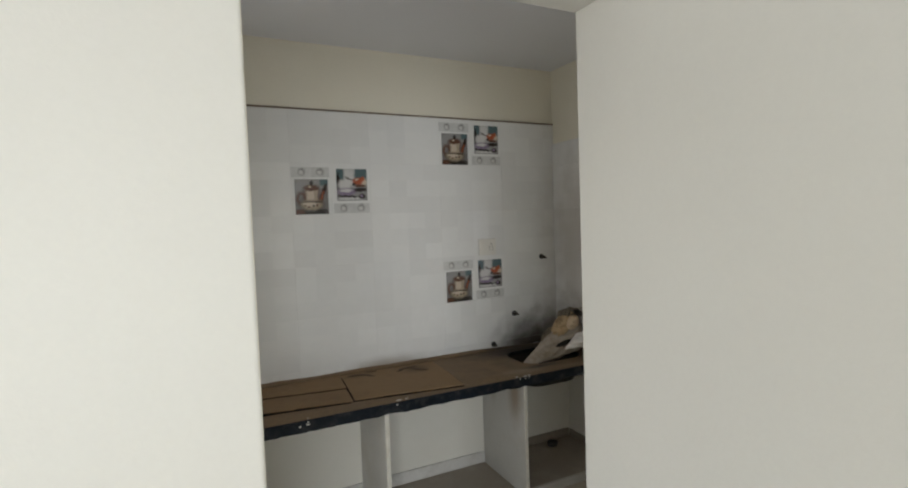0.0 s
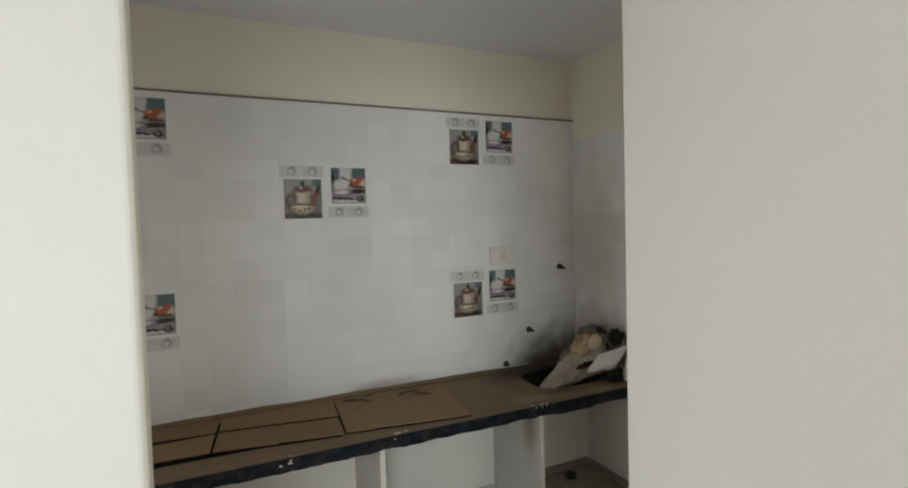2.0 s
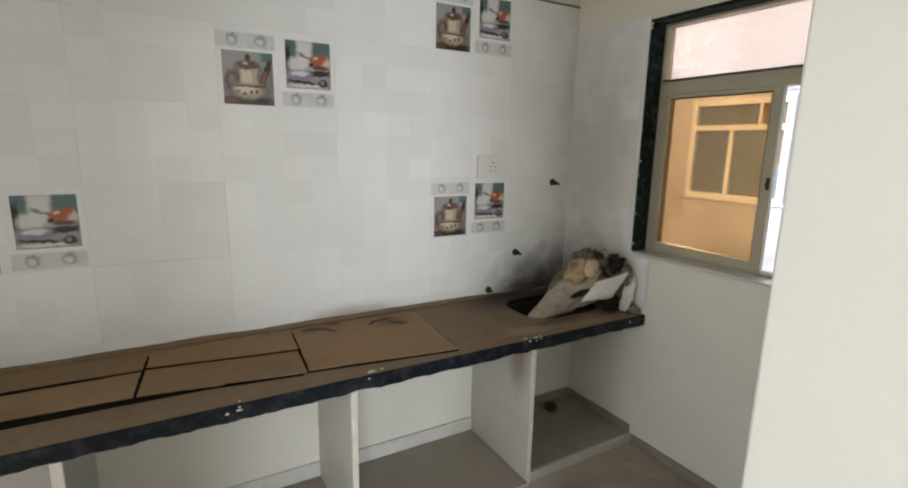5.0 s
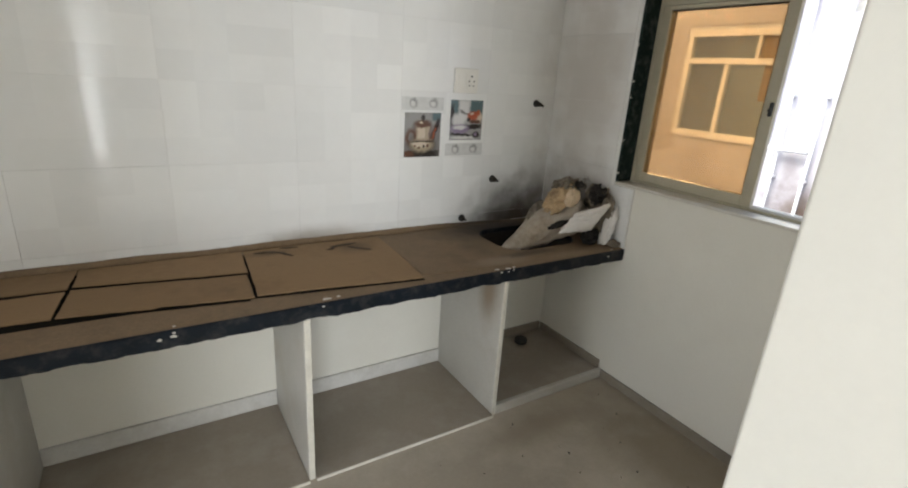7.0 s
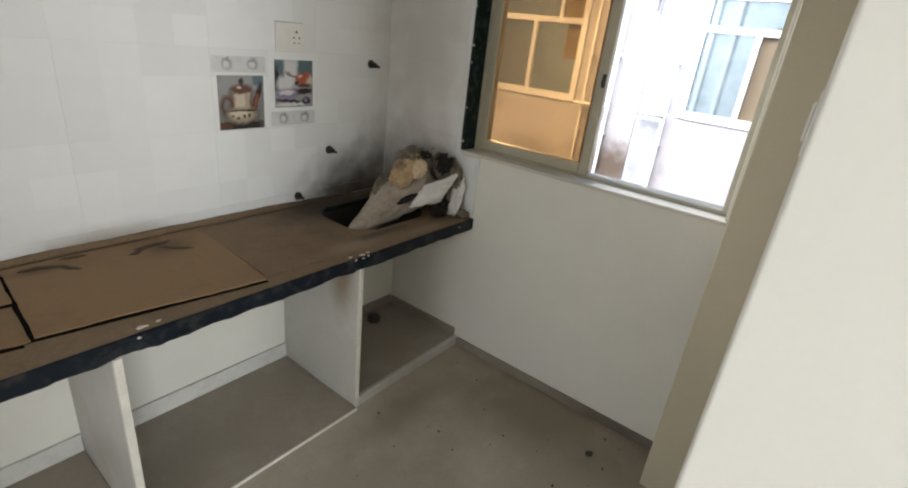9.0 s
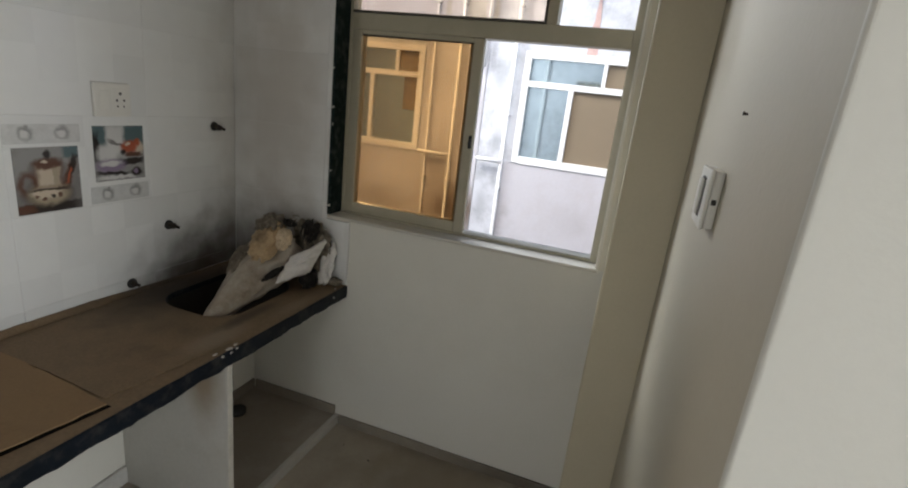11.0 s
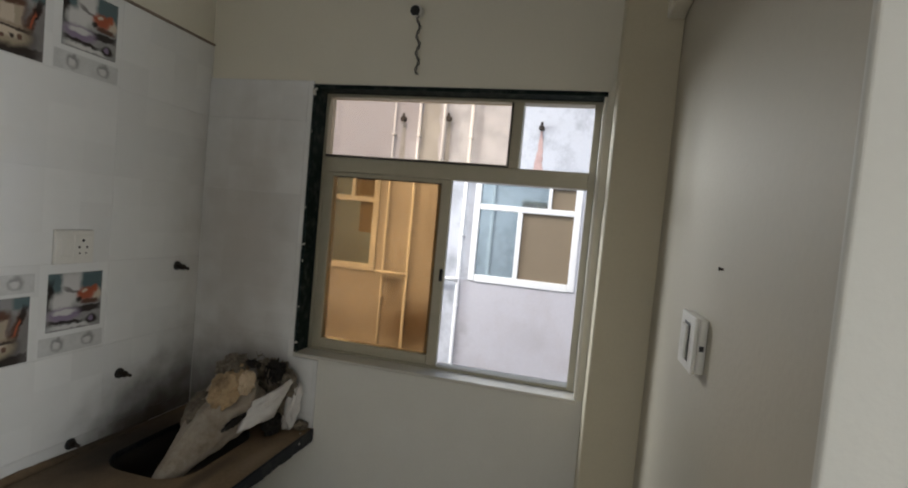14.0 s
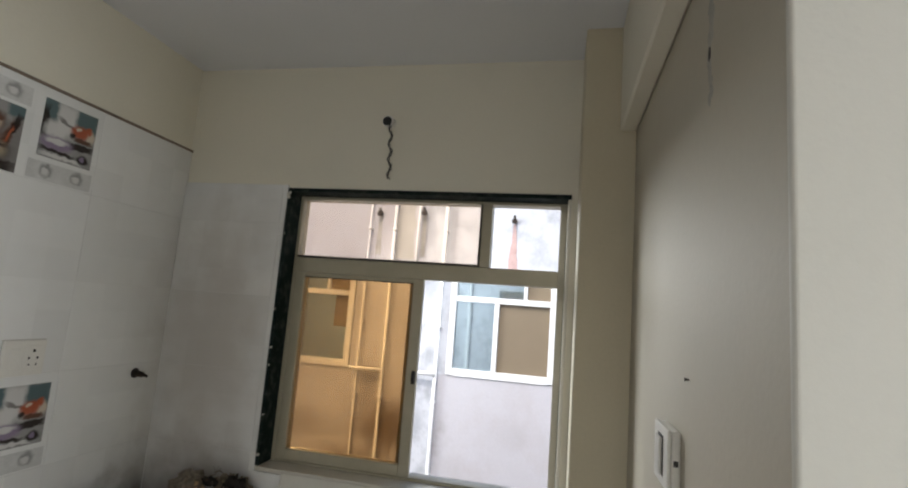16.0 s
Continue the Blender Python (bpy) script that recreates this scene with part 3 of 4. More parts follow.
R, E = "rect", "round"
TEAPOT = picture("teapot_print", 0.094, 0.101, soft_print("teapot_print", "grey", [
    ("shade", R, 0.0, 0.075, 0.10, 0.03, 0), ("teal", R, 0.075, 0.085, 0.03, 0.02, 0), ("shade", R, -0.075, 0.03, 0.020, 0.05, 0), ("dark", R, 0, -0.088, 0.10, 0.018, 0), ("brown", R, -0.07, -0.085, 0.03, 0.014, 0),
    ("brown", E, -0.058, -0.012, 0.034, 0.044, 0), ("grey", E, -0.060, -0.010, 0.016, 0.024, 0), ("brown", R, 0.058, 0.004, 0.013, 0.055, -20), ("dark", R, 0.074, 0.042, 0.010, 0.034, -16), ("red", R, 0.060, 0.006, 0.004, 0.030, -20),
    ("dark", E, 0.0, -0.046, 0.074, 0.047, 0), ("olive", E, -0.002, -0.044, 0.064, 0.038, 0), ("cream", E, -0.012, -0.040, 0.046, 0.020, 0),
    ("brown", E, -0.040, -0.050, 0.007, 0.007, 0), ("brown", E, -0.018, -0.058, 0.008, 0.006, 0), ("dark", E, 0.006, -0.052, 0.007, 0.007, 0), ("brown", E, 0.028, -0.048, 0.008, 0.007, 0), ("dark", R, 0.0, -0.030, 0.058, 0.004, 0), ("brown", R, 0.0, 0.016, 0.044, 0.042, 0),
    ("cream", R, 0.0, 0.010, 0.034, 0.030, 0), ("olive", R, 0.020, 0.010, 0.008, 0.030, 0), ("brown", E, 0.0, 0.052, 0.046, 0.018, 0), ("cream", E, -0.010, 0.055, 0.012, 0.006, 0), ("dark", E, 0.0, 0.078, 0.012, 0.014, 0)]))
FRUIT = picture("crockery_print", 0.092, 0.094, soft_print("crockery_print", "shade", [
    ("teal", R, 0.055, 0.062, 0.045, 0.040, 0), ("teal", R, -0.07, 0.065, 0.026, 0.036, 0), ("dark", R, -0.084, 0.02, 0.012, 0.05, 0), ("white", R, -0.015, 0.045, 0.034, 0.055, 0), ("white", E, -0.045, 0.0, 0.040, 0.032, 0),
    ("grey", R, -0.005, 0.032, 0.040, 0.006, -20), ("cream", E, 0.072, 0.018, 0.020, 0.024, 0), ("red", E, 0.036, 0.020, 0.034, 0.024, 0), ("cream", E, 0.030, 0.030, 0.010, 0.006, 0), ("red", E, 0.066, 0.036, 0.014, 0.014, 0), ("dark", E, 0.012, 0.004, 0.012, 0.010, 0),
    ("brown", E, 0.05, -0.006, 0.036, 0.008, 0), ("dark", R, 0.048, -0.030, 0.046, 0.012, 4), ("mauve", E, -0.036, -0.042, 0.056, 0.026, 0), ("white", E, -0.036, -0.034, 0.040, 0.010, 0), ("dark", R, -0.03, -0.068, 0.06, 0.006, -4),
    ("white", R, -0.01, -0.084, 0.075, 0.006, 0), ("dark", E, 0.060, -0.070, 0.024, 0.018, 0), ("mauve", E, 0.056, -0.066, 0.010, 0.008, 0)]))
STRIP = picture("glassware_print", 0.108, 0.029, soft_print("glassware_print", "silver", [
    ("shade", E, -0.050, 0.002, 0.022, 0.022, 0), ("white", E, -0.052, -0.002, 0.012, 0.013, 0), ("shade", E, 0.056, 0.003, 0.024, 0.022, 20), ("white", E, 0.053, -0.001, 0.014, 0.012, 0), ("shade", R, -0.045, 0.018, 0.006, 0.010, 0)]))
for c_, r_ in ((2, 0), (-2, 0), (0, 1), (2, 3), (-2, 3)):
    t_ = tiles[c_, r_]
    for me, name, x, z in ((STRIP, "glassware_print", 0.110, 0.246), (TEAPOT, "teapot_print", 0.113, 0.105), (FRUIT, "crockery_print", 0.350, 0.174), (STRIP, "glassware_print", 0.346, 0.035)):
        p_ = new(name, me)
        p_.parent = t_
        p_.location = (x, 0, z)

# ---- kitchen counter ----
counter = empty("kitchen_counter", (0.5, 2.2, 0), "long black granite kitchen counter, dusty brown on top, on stone slabs", "counter")


def rounded(x0, x1, y0, y1, r, n=7):
    pts = []
    for cx, cy, a0 in ((x1 - r, y1 - r, 0), (x0 + r, y1 - r, 90), (x0 + r, y0 + r, 180), (x1 - r, y0 + r, 270)):
        for k in range(n + 1):
            a = radians(a0 + 90 * k / n)
            pts.append((cx + r * math.cos(a), cy + r * math.sin(a)))
    return pts


def counter_slab():
    bm = bmesh.new()
    hole = rounded(1.545, 1.985, 2.105, 2.440, 0.11)
    front = [(XK + (XW - 0.002 - XK) * k / 60, CF + 0.006 + 0.0025 * noise.noise((k * 0.9, 3, 0))) for k in range(61)]
    rim = front + [(XW - 0.002, 2.5535), (XK, 2.5535)]
    loops, edges = [], []
    for pts in (rim, hole):
        vs = [bm.verts.new((x, y, CT)) for x, y in pts]
        loops.append(vs)
        edges += [bm.edges.new((vs[i], vs[(i + 1) % len(vs)])) for i in range(len(vs))]
    bmesh.ops.triangle_fill(bm, use_beauty=True, edges=edges)
    top = list(bm.faces)
    ext = bmesh.ops.extrude_face_region(bm, geom=top)
    for v in [g for g in ext["geom"] if isinstance(g, bmesh.types.BMVert)]:
        v.co.z -= 0.022
    bm.normal_update()
    for f in bm.faces:
        f.material_index = 0 if abs(f.normal.z) > 0.9 and f.calc_center_median().z > CT - 0.005 else 1
    return mesh_object("worktop", bm, [DUSTY, GRANITE])


def fascia():
    """The doubled front edge, with chips along its lower arris."""
    bm = bmesh.new()
    n = 260
    rows = []
    for k in range(n + 1):
        x = XK + (XW - 0.002 - XK) * k / n
        chip = 0.008 * max(0, noise.noise((x * 9, 0, 1)) + 0.1) + 0.003 * noise.noise((x * 40, 0, 2))
        j = 0.0012 * noise.noise((x * 12, 5, 0))
        sec = [(CF + 0.030, CB + 0.002), (CF + 0.003 + chip, CB + chip), (CF + j, CB + 0.006 + chip), (CF + j, CT - 0.005), (CF + 0.0045, CT - 0.0008), (CF + 0.007, CT - 0.001), (CF + 0.03, CT - 0.023)]
        rows.append([bm.verts.new((x, y, z)) for y, z in sec])
    for a, b in zip(rows, rows[1:]):
        for i in range(len(a)):
            bm.faces.new((a[i], b[i], b[(i + 1) % len(a)], a[(i + 1) % len(a)]))
    bm.faces.new(rows[0])
    bm.faces.new(rows[-1][::-1])
    return mesh_object("front_edge", bm, GRANITE)


def slab_support(x0, x1):
    bm = bmesh.new()
    add_box(bm, (x0, CF + 0.012, 0.0), (x1, 2.444, CB + 0.034), 0.002, 0)
    add_box(bm, (x0 + 0.001, CF + 0.006, 0.0), (x1 - 0.001, CF + 0.0118, CB + 0.001), 0.001, 1)
    return mesh_object("support_slab", bm, [SLAB, SLAB_EDGE])


def dirt_fillet():
    """Caked cement and dust along the foot of the tiles."""
    bm = bmesh.new()
    n = 150
    rows = []
    for k in range(n + 1):
        x = XK + (1.88 - XK) * k / n
        fade = min(1, (1.9 - x) / 0.5)
        h = (0.020 + 0.007 * noise.noise((x * 4, 1, 0)) + 0.002 * noise.noise((x * 31, 2, 0))) * fade + 0.001
        d = 0.016 + 0.006 * noise.noise((x * 6, 4, 0)) + 0.004 * noise.noise((x * 25, 6, 0))
        rows.append([bm.verts.new((x, y, z)) for y, z in ((2.5515, CT), (2.5515, CT + h), (2.545 - 0.2 * d, CT + h * 0.85), (2.545 - 0.6 * d, CT + h * 0.4), (2.545 - d, CT))])
    for a, b in zip(rows, rows[1:]):
        for i in range(5):
            bm.faces.new((a[i], b[i], b[(i + 1) % 5], a[(i + 1) % 5]))
    bm.faces.new(rows[0])
    bm.faces.new(rows[-1][::-1])
    return mesh_object("caked_dirt", bm, DUSTY, smooth=True)


def splash(x, y, z, r, upright):
    """A ragged flat spatter of white paint."""
    bm = bmesh.new()
    n = 22
    ring, low = [], []
    wide = random.uniform(1.2, 2.4)
    for k in range(n):
        t = 2 * math.pi * k / n
        rr = r * (1 + 0.75 * noise.noise((math.cos(t) * 1.6 + x * 50, math.sin(t) * 1.6, y * 40)))
        du, dv = math.cos(t) * rr * wide, math.sin(t) * rr
        ring.append(bm.verts.new((x + du, y - 0.0010, z + dv) if upright else (x + du, y + dv, z + 0.0010)))
        low.append(bm.verts.new((x + du * 1.05, y + 0.001, z + dv * 1.05) if upright else (x + du * 1.05, y + dv * 1.05, z - 0.0005)))
    bm.faces.new(ring)
    for k in range(n):
        bm.faces.new((ring[k], ring[(k + 1) % n], low[(k + 1) % n], low[k]))
    return mesh_object("paint_splash", bm, MARBLE)


parts = [counter_slab(), fascia(), slab_support(-0.28, -0.25), slab_support(0.575, 0.598), slab_support(1.397, 1.418)]
# dark sheet under the cards: bare granite plus painted shade in the gaps
parts.append(box("shaded_granite", (-0.64, 2.095, CT + 0.0005), (0.62, 2.48, CT + 0.0014), GAPS))
for x, z in ((0.205, 0.692), (0.207, 0.703), (0.17, 0.688), (1.405, 0.704), (1.43, 0.708), (1.37, 0.706), (1.99, 0.69), (0.64, 0.70)):
    parts.append(splash(x, CF - 0.0005, z, random.uniform(0.002, 0.004), True))
for x, y, rr in ((1.41, CF + 0.012, 0.010), (1.44, CF + 0.016, 0.008), (1.36, CF + 0.02, 0.007), (0.21, CF + 0.02, 0.006), (0.66, CF + 0.025, 0.010), (0.70, CF + 0.03, 0.007), (2.03, CF + 0.02, 0.006)):
    parts.append(splash(x, y, CT + 0.0004, rr * 0.6, False))
# flat dark strips drawing the shadow along the cards' front edges
parts.append(prism("shaded_granite", [(0.435, 2.060), (1.04, 1.978), (1.04, 2.05), (0.435, 2.0945)], CT + 0.0005, CT + 0.0014, GAPS))
parts.append(prism("shaded_granite", [(-0.1, 2.0944), (0.12, 2.088), (0.4345, 2.046), (0.4345, 2.0944)], CT + 0.0005, CT + 0.0014, GAPS))
parts.append(dirt_fillet())
under(counter, *parts)


def basin():
    bm = bmesh.new()
    rings = []
    for inset, z in ((-0.006, CT - 0.024), (0.0, CT - 0.03), (0.012, CT - 0.10), (0.03, CT - 0.155), (0.08, CT - 0.165), (0.15, CT - 0.168)):
        rings.append([bm.verts.new((x, y, z)) for x, y in rounded(1.545 + inset, 1.985 - inset, 2.105 + inset, 2.440 - inset, max(0.11 - inset * 0.4, 0.02))])
    for a, b in zip(rings, rings[1:]):
        for i in range(len(a)):
            bm.faces.new((a[i], a[(i + 1) % len(a)], b[(i + 1) % len(b)], b[i]))
    bm.faces.new(rings[-1])
    return mesh_object("sink", bm, STEEL, smooth=True)


sink = basin()
so = sink.modifiers.new("thickness", "SOLIDIFY")
so.thickness, so.offset = 0.0015, -1
tagged(sink, "steel sink bowl set into the counter, coloured near black for the dark hole", "sink")


# ---- cardboard on the counter ----
def card(outline, z, lift, seed, extra=()):
    """A worn cardboard sheet over a plan outline, a little warped, with ragged edges."""
    bm = bmesh.new()
    pts = []
    for i, p in enumerate(outline):
        q = outline[(i + 1) % len(outline)]
        n = max(2, int(math.dist(p, q) / 0.025))
        for k in range(n):
            x, y = p[0] + (q[0] - p[0]) * k / n, p[1] + (q[1] - p[1]) * k / n
            pts.append((x + 0.008 + 0.004 * noise.noise((x * 30, y * 30, seed)), y - 0.010 + 0.004 * noise.noise((x * 30, y * 30, seed + 9))))
    vs = [bm.verts.new((x, y, z)) for x, y in pts]
    es = [bm.edges.new((vs[i], vs[(i + 1) % len(vs)])) for i in range(len(vs))]
    bmesh.ops.triangle_fill(bm, use_beauty=True, edges=es)
    bmesh.ops.subdivide_edges(bm, edges=[e for e in bm.edges if e.calc_length() > 0.06], cuts=2, use_grid_fill=True)
    bmesh.ops.triangulate(bm, faces=bm.faces)
    ext = bmesh.ops.extrude_face_region(bm, geom=list(bm.faces))
    for v in [g for g in ext["geom"] if isinstance(g, bmesh.types.BMVert)]:
        v.co.z += 0.0035
    for v in bm.verts:
        v.co.z += lift * (0.5 + 0.5 * noise.noise((v.co.x * 4, v.co.y * 5, seed)))
    ob = mesh_object("cardboard_sheet", bm, CARD)
    tagged(ob, "flat dusty brown cardboard sheet lying on the counter", "cardboard", "cardboard on the counter")
    return ob


Z0 = CT + 0.0016
card_a = card([(0.482, 2.520), (0.452, 2.078), (1.028, 1.998), (1.046, 2.15), (1.060, 2.505)], Z0, 0.006, 1)
card([(-0.052, 2.525), (-0.062, 2.368), (0.458, 2.294), (0.474, 2.518)], Z0, 0.005, 2)
card([(-0.065, 2.341), (-0.085, 2.140), (0.150, 2.100), (0.178, 2.106), (0.441, 2.066), (0.452, 2.270)], Z0, 0.005, 3)
card([(-0.62, 2.53), (-0.62, 2.372), (-0.077, 2.362), (-0.058, 2.525)], Z0, 0.005, 4)
card([(-0.64, 2.334), (-0.64, 2.165), (-0.096, 2.138), (-0.078, 2.335)], Z0, 0.005, 5)
card([(1.064, 2.51), (1.052, 2.15), (1.046, 2.03), (1.44, 1.985), (1.50, 2.08), (1.515, 2.30), (1.47, 2.505)], CT + 0.0004, 0.002, 6).data.materials[0] = DUSTY
TORN = material("dark_torn_card", (0.075, 0.05, 0.03), 0.9, noise_scale=30, vary=0.3)
for x, y, w, d, a in ((0.60, 2.445, 0.040, 0.006, -35), (0.56, 2.462, 0.035, 0.004, 5), (0.665, 2.482, 0.03, 0.004, -12), (0.83, 2.42, 0.03, 0.006, 25), (0.935, 2.375, 0.045, 0.006, -40), (0.885, 2.44, 0.05, 0.005, 4), (0.635, 2.41, 0.03, 0.004, -50)):
    w, d = w * 1.3, d * 1.7
    bm = bmesh.new()
    bmesh.ops.create_icosphere(bm, subdivisions=2, radius=1, matrix=Matrix.Translation((x, y, Z0 + 0.0085)) @ Matrix.Rotation(radians(a), 4, "Z") @ Matrix.Diagonal((w, d, 0.0022, 1)))
    for v in bm.verts:
        v.co.y += 0.014 * noise.noise(v.co * 45)
        v.co.x += 0.004 * noise.noise(v.co * 70)
    t_ = mesh_object("torn_edge", bm, TORN)
    t_.parent = card_a


# ---- crumpled sack in the corner over the sink ----
def crumpled(name, m, centre, radii, turn, seed, amp=0.25, detail=5, taper=0.0):
    bm = bmesh.new()
    bmesh.ops.create_icosphere(bm, subdivisions=detail, radius=1)
    rot = Euler([radians(a) for a in turn]).to_matrix()
    for v in bm.verts:
        d = v.co.normalized()
        e = rot @ d + Vector((0.37, 0.61, 0.23))
        ridge = 1 - abs(noise.noise(e * 1.5 + Vector((seed, 0, 0)))) * 2.2
        fold = 1 - abs(noise.noise(e * 3.3 + Vector((0, seed, 0)))) * 2.0
        fine = noise.noise(e * 8 + Vector((0, 0, seed)))
        k = 1 + amp * (0.6 * ridge + 0.4 * fold - 0.5) + 0.05 * fine
        p = Vector((d.x * radii[0], d.y * radii[1], d.z * radii[2])) * k
        s = 1 + taper * p.x / radii[0]
        p.y, p.z = p.y * s, p.z * s
        v.co = rot @ p + Vector(centre)
    for v in bm.verts:
        over_hole = 1.56 < v.co.x < 1.97 and 2.12 < v.co.y < 2.44
        low = CT - 0.10 if over_hole else CT + 0.004
        v.co.z = max(v.co.z, low)
        v.co.y, v.co.x = min(v.co.y, 2.54), min(v.co.x, 2.085)
    return mesh_object(name, bm, m, smooth=True)


def draped(name, m, corners, bulge, seed, amp=0.008, lip=0.0, nu=56, nv=40):
    """A soft sheet with long folds running along it and an uneven edge."""
    a, b, c, d = (Vector(p) for p in corners)
    up = (b - a).cross(d - a).normalized()
    bm = bmesh.new()
    grid = []
    for i in range(nu + 1):
        u = i / nu
        line = []
        for j in range(nv + 1):
            v = j / nv
            ragged = 0.05 * noise.noise(Vector((u * 5, seed, 0))) + 0.03 * noise.noise(Vector((u * 14, seed, 2)))
            w = v + ragged * (2 * v - 1)
            p = (a * (1 - u) + b * u) * (1 - w) + (d * (1 - u) + c * u) * w
            fold = noise.noise(Vector((u * 1.6, v * 4.2 + u * 1.5, seed))) + 0.5 * (1 - 2 * abs(noise.noise(Vector((u * 2.5 + v, v * 6, seed + 4)))))
            crease = 0.22 * noise.noise(Vector((u * 11, v * 13, seed)))
            hump = math.sin(math.pi * min(1, max(0, u))) ** 0.6 * math.sin(math.pi * v) ** 0.6
            p = p + up * (bulge * hump + amp * (fold + crease) + lip * max(0, 1 - v * 5) * math.sin(u * 9))
            p.x, p.y = min(p.x, 2.088), min(p.y, 2.54)
            line.append(bm.verts.new(p))
        grid.append(line)
    for i in range(nu):
        for j in range(nv):
            bm.faces.new((grid[i][j], grid[i + 1][j], grid[i + 1][j + 1], grid[i][j + 1]))
    ob = mesh_object(name, bm, m, smooth=True)
    sol = ob.modifiers.new("thickness", "SOLIDIFY")
    sol.thickness = 0.002
    return ob


def bag(name, m, tip, mouth, r0, r1, seed, nu=70, nv=72):
    """A slack sack narrowing to a tip, with long folds and creases, its far end drawn in."""
    a, b = Vector(tip), Vector(mouth)
    ax = (b - a).normalized()
    side = ax.cross(Vector((0, 0, 1))).normalized()
    up = side.cross(ax)
    bm = bmesh.new()
    rows = []
    for i in range(nu + 1):
        u = i / nu
        close = math.sqrt(max(0.0, 1 - max(0.0, (u - 0.72) / 0.30) ** 2))
        r = (r0 + (r1 - r0) * u ** 0.85) * (0.15 + 0.85 * close)
        row = []
        for k in range(nv):
            t = 2 * math.pi * k / nv
            q = Vector((u * 2.2, math.cos(t) * 1.3, math.sin(t) * 1.3 + seed))
            fold = 1 - 2.6 * abs(noise.noise(q * 0.9)) + 0.6 * (1 - 2.4 * abs(noise.noise(q * 2.1 + Vector((seed, 0, 0)))))
            wrinkle = noise.noise(Vector((u * 9, math.cos(t) * 4, math.sin(t) * 4 + seed))) * 0.09
            k_ = 1 + 0.20 * fold * u ** 0.4 + wrinkle
            p = a.lerp(b, u) + side * (math.cos(t) * r * k_) + up * (math.sin(t) * r * k_ * 0.9)
            p.x, p.y = min(p.x, 2.086), min(p.y, 2.54)
            inside = 1.565 < p.x < 1.965 and 2.125 < p.y < 2.435
            p.z = max(p.z, CT - 0.06 if inside else CT + 0.004)
            row.append(bm.verts.new(p))
        rows.append(row)
    for p_, q_ in zip(rows, rows[1:]):
        for k in range(nv):
            bm.faces.new((p_[k], p_[(k + 1) % nv], q_[(k + 1) % nv], q_[k]))
    bm.faces.new(rows[0])
    bm.faces.new(rows[-1])
    return mesh_object(name, bm, m, smooth=True)


CHAR = material("charred_paper", (0.20, 0.165, 0.125), 0.85, noise_scale=40, vary=0.35, fine=110, bump=0.6, stain=(0.02, 0.016, 0.012), stain_amount=1.0, stain_scale=24)
PALEPAPER = material("pale_singed_paper", (0.66, 0.52, 0.36), 0.8, noise_scale=12, vary=0.12, fine=90, bump=0.25, stain=(0.30, 0.18, 0.09), stain_amount=0.7, stain_scale=14)


def burnt_threads():
    """Singed filaments standing out round the burnt hole of the sack."""
    bm = bmesh.new()
    for k in range(32):
        a = random.uniform(0, math.tau)
        c = Vector((1.985 + 0.06 * math.cos(a), 2.10 + 0.05 * math.sin(a * 1.3), 0.955 + 0.055 * math.sin(a)))
        d = Vector((random.uniform(-1, 1), random.uniform(-1, 0.4), random.uniform(-0.5, 1))).normalized() * random.uniform(0.012, 0.034)
        sag = Vector((0, 0, random.uniform(-0.012, 0.01)))
        pts = [c, c + d * 0.5 + sag, c + d + sag * 0.5]
        for p in pts:
            p.x = min(p.x, 2.086)
        add_tube(bm, pts, random.uniform(0.0009, 0.002), 4)
    return tagged(mesh_object("burnt_thread", bm, CHAR), "singed threads", kind="stuff")


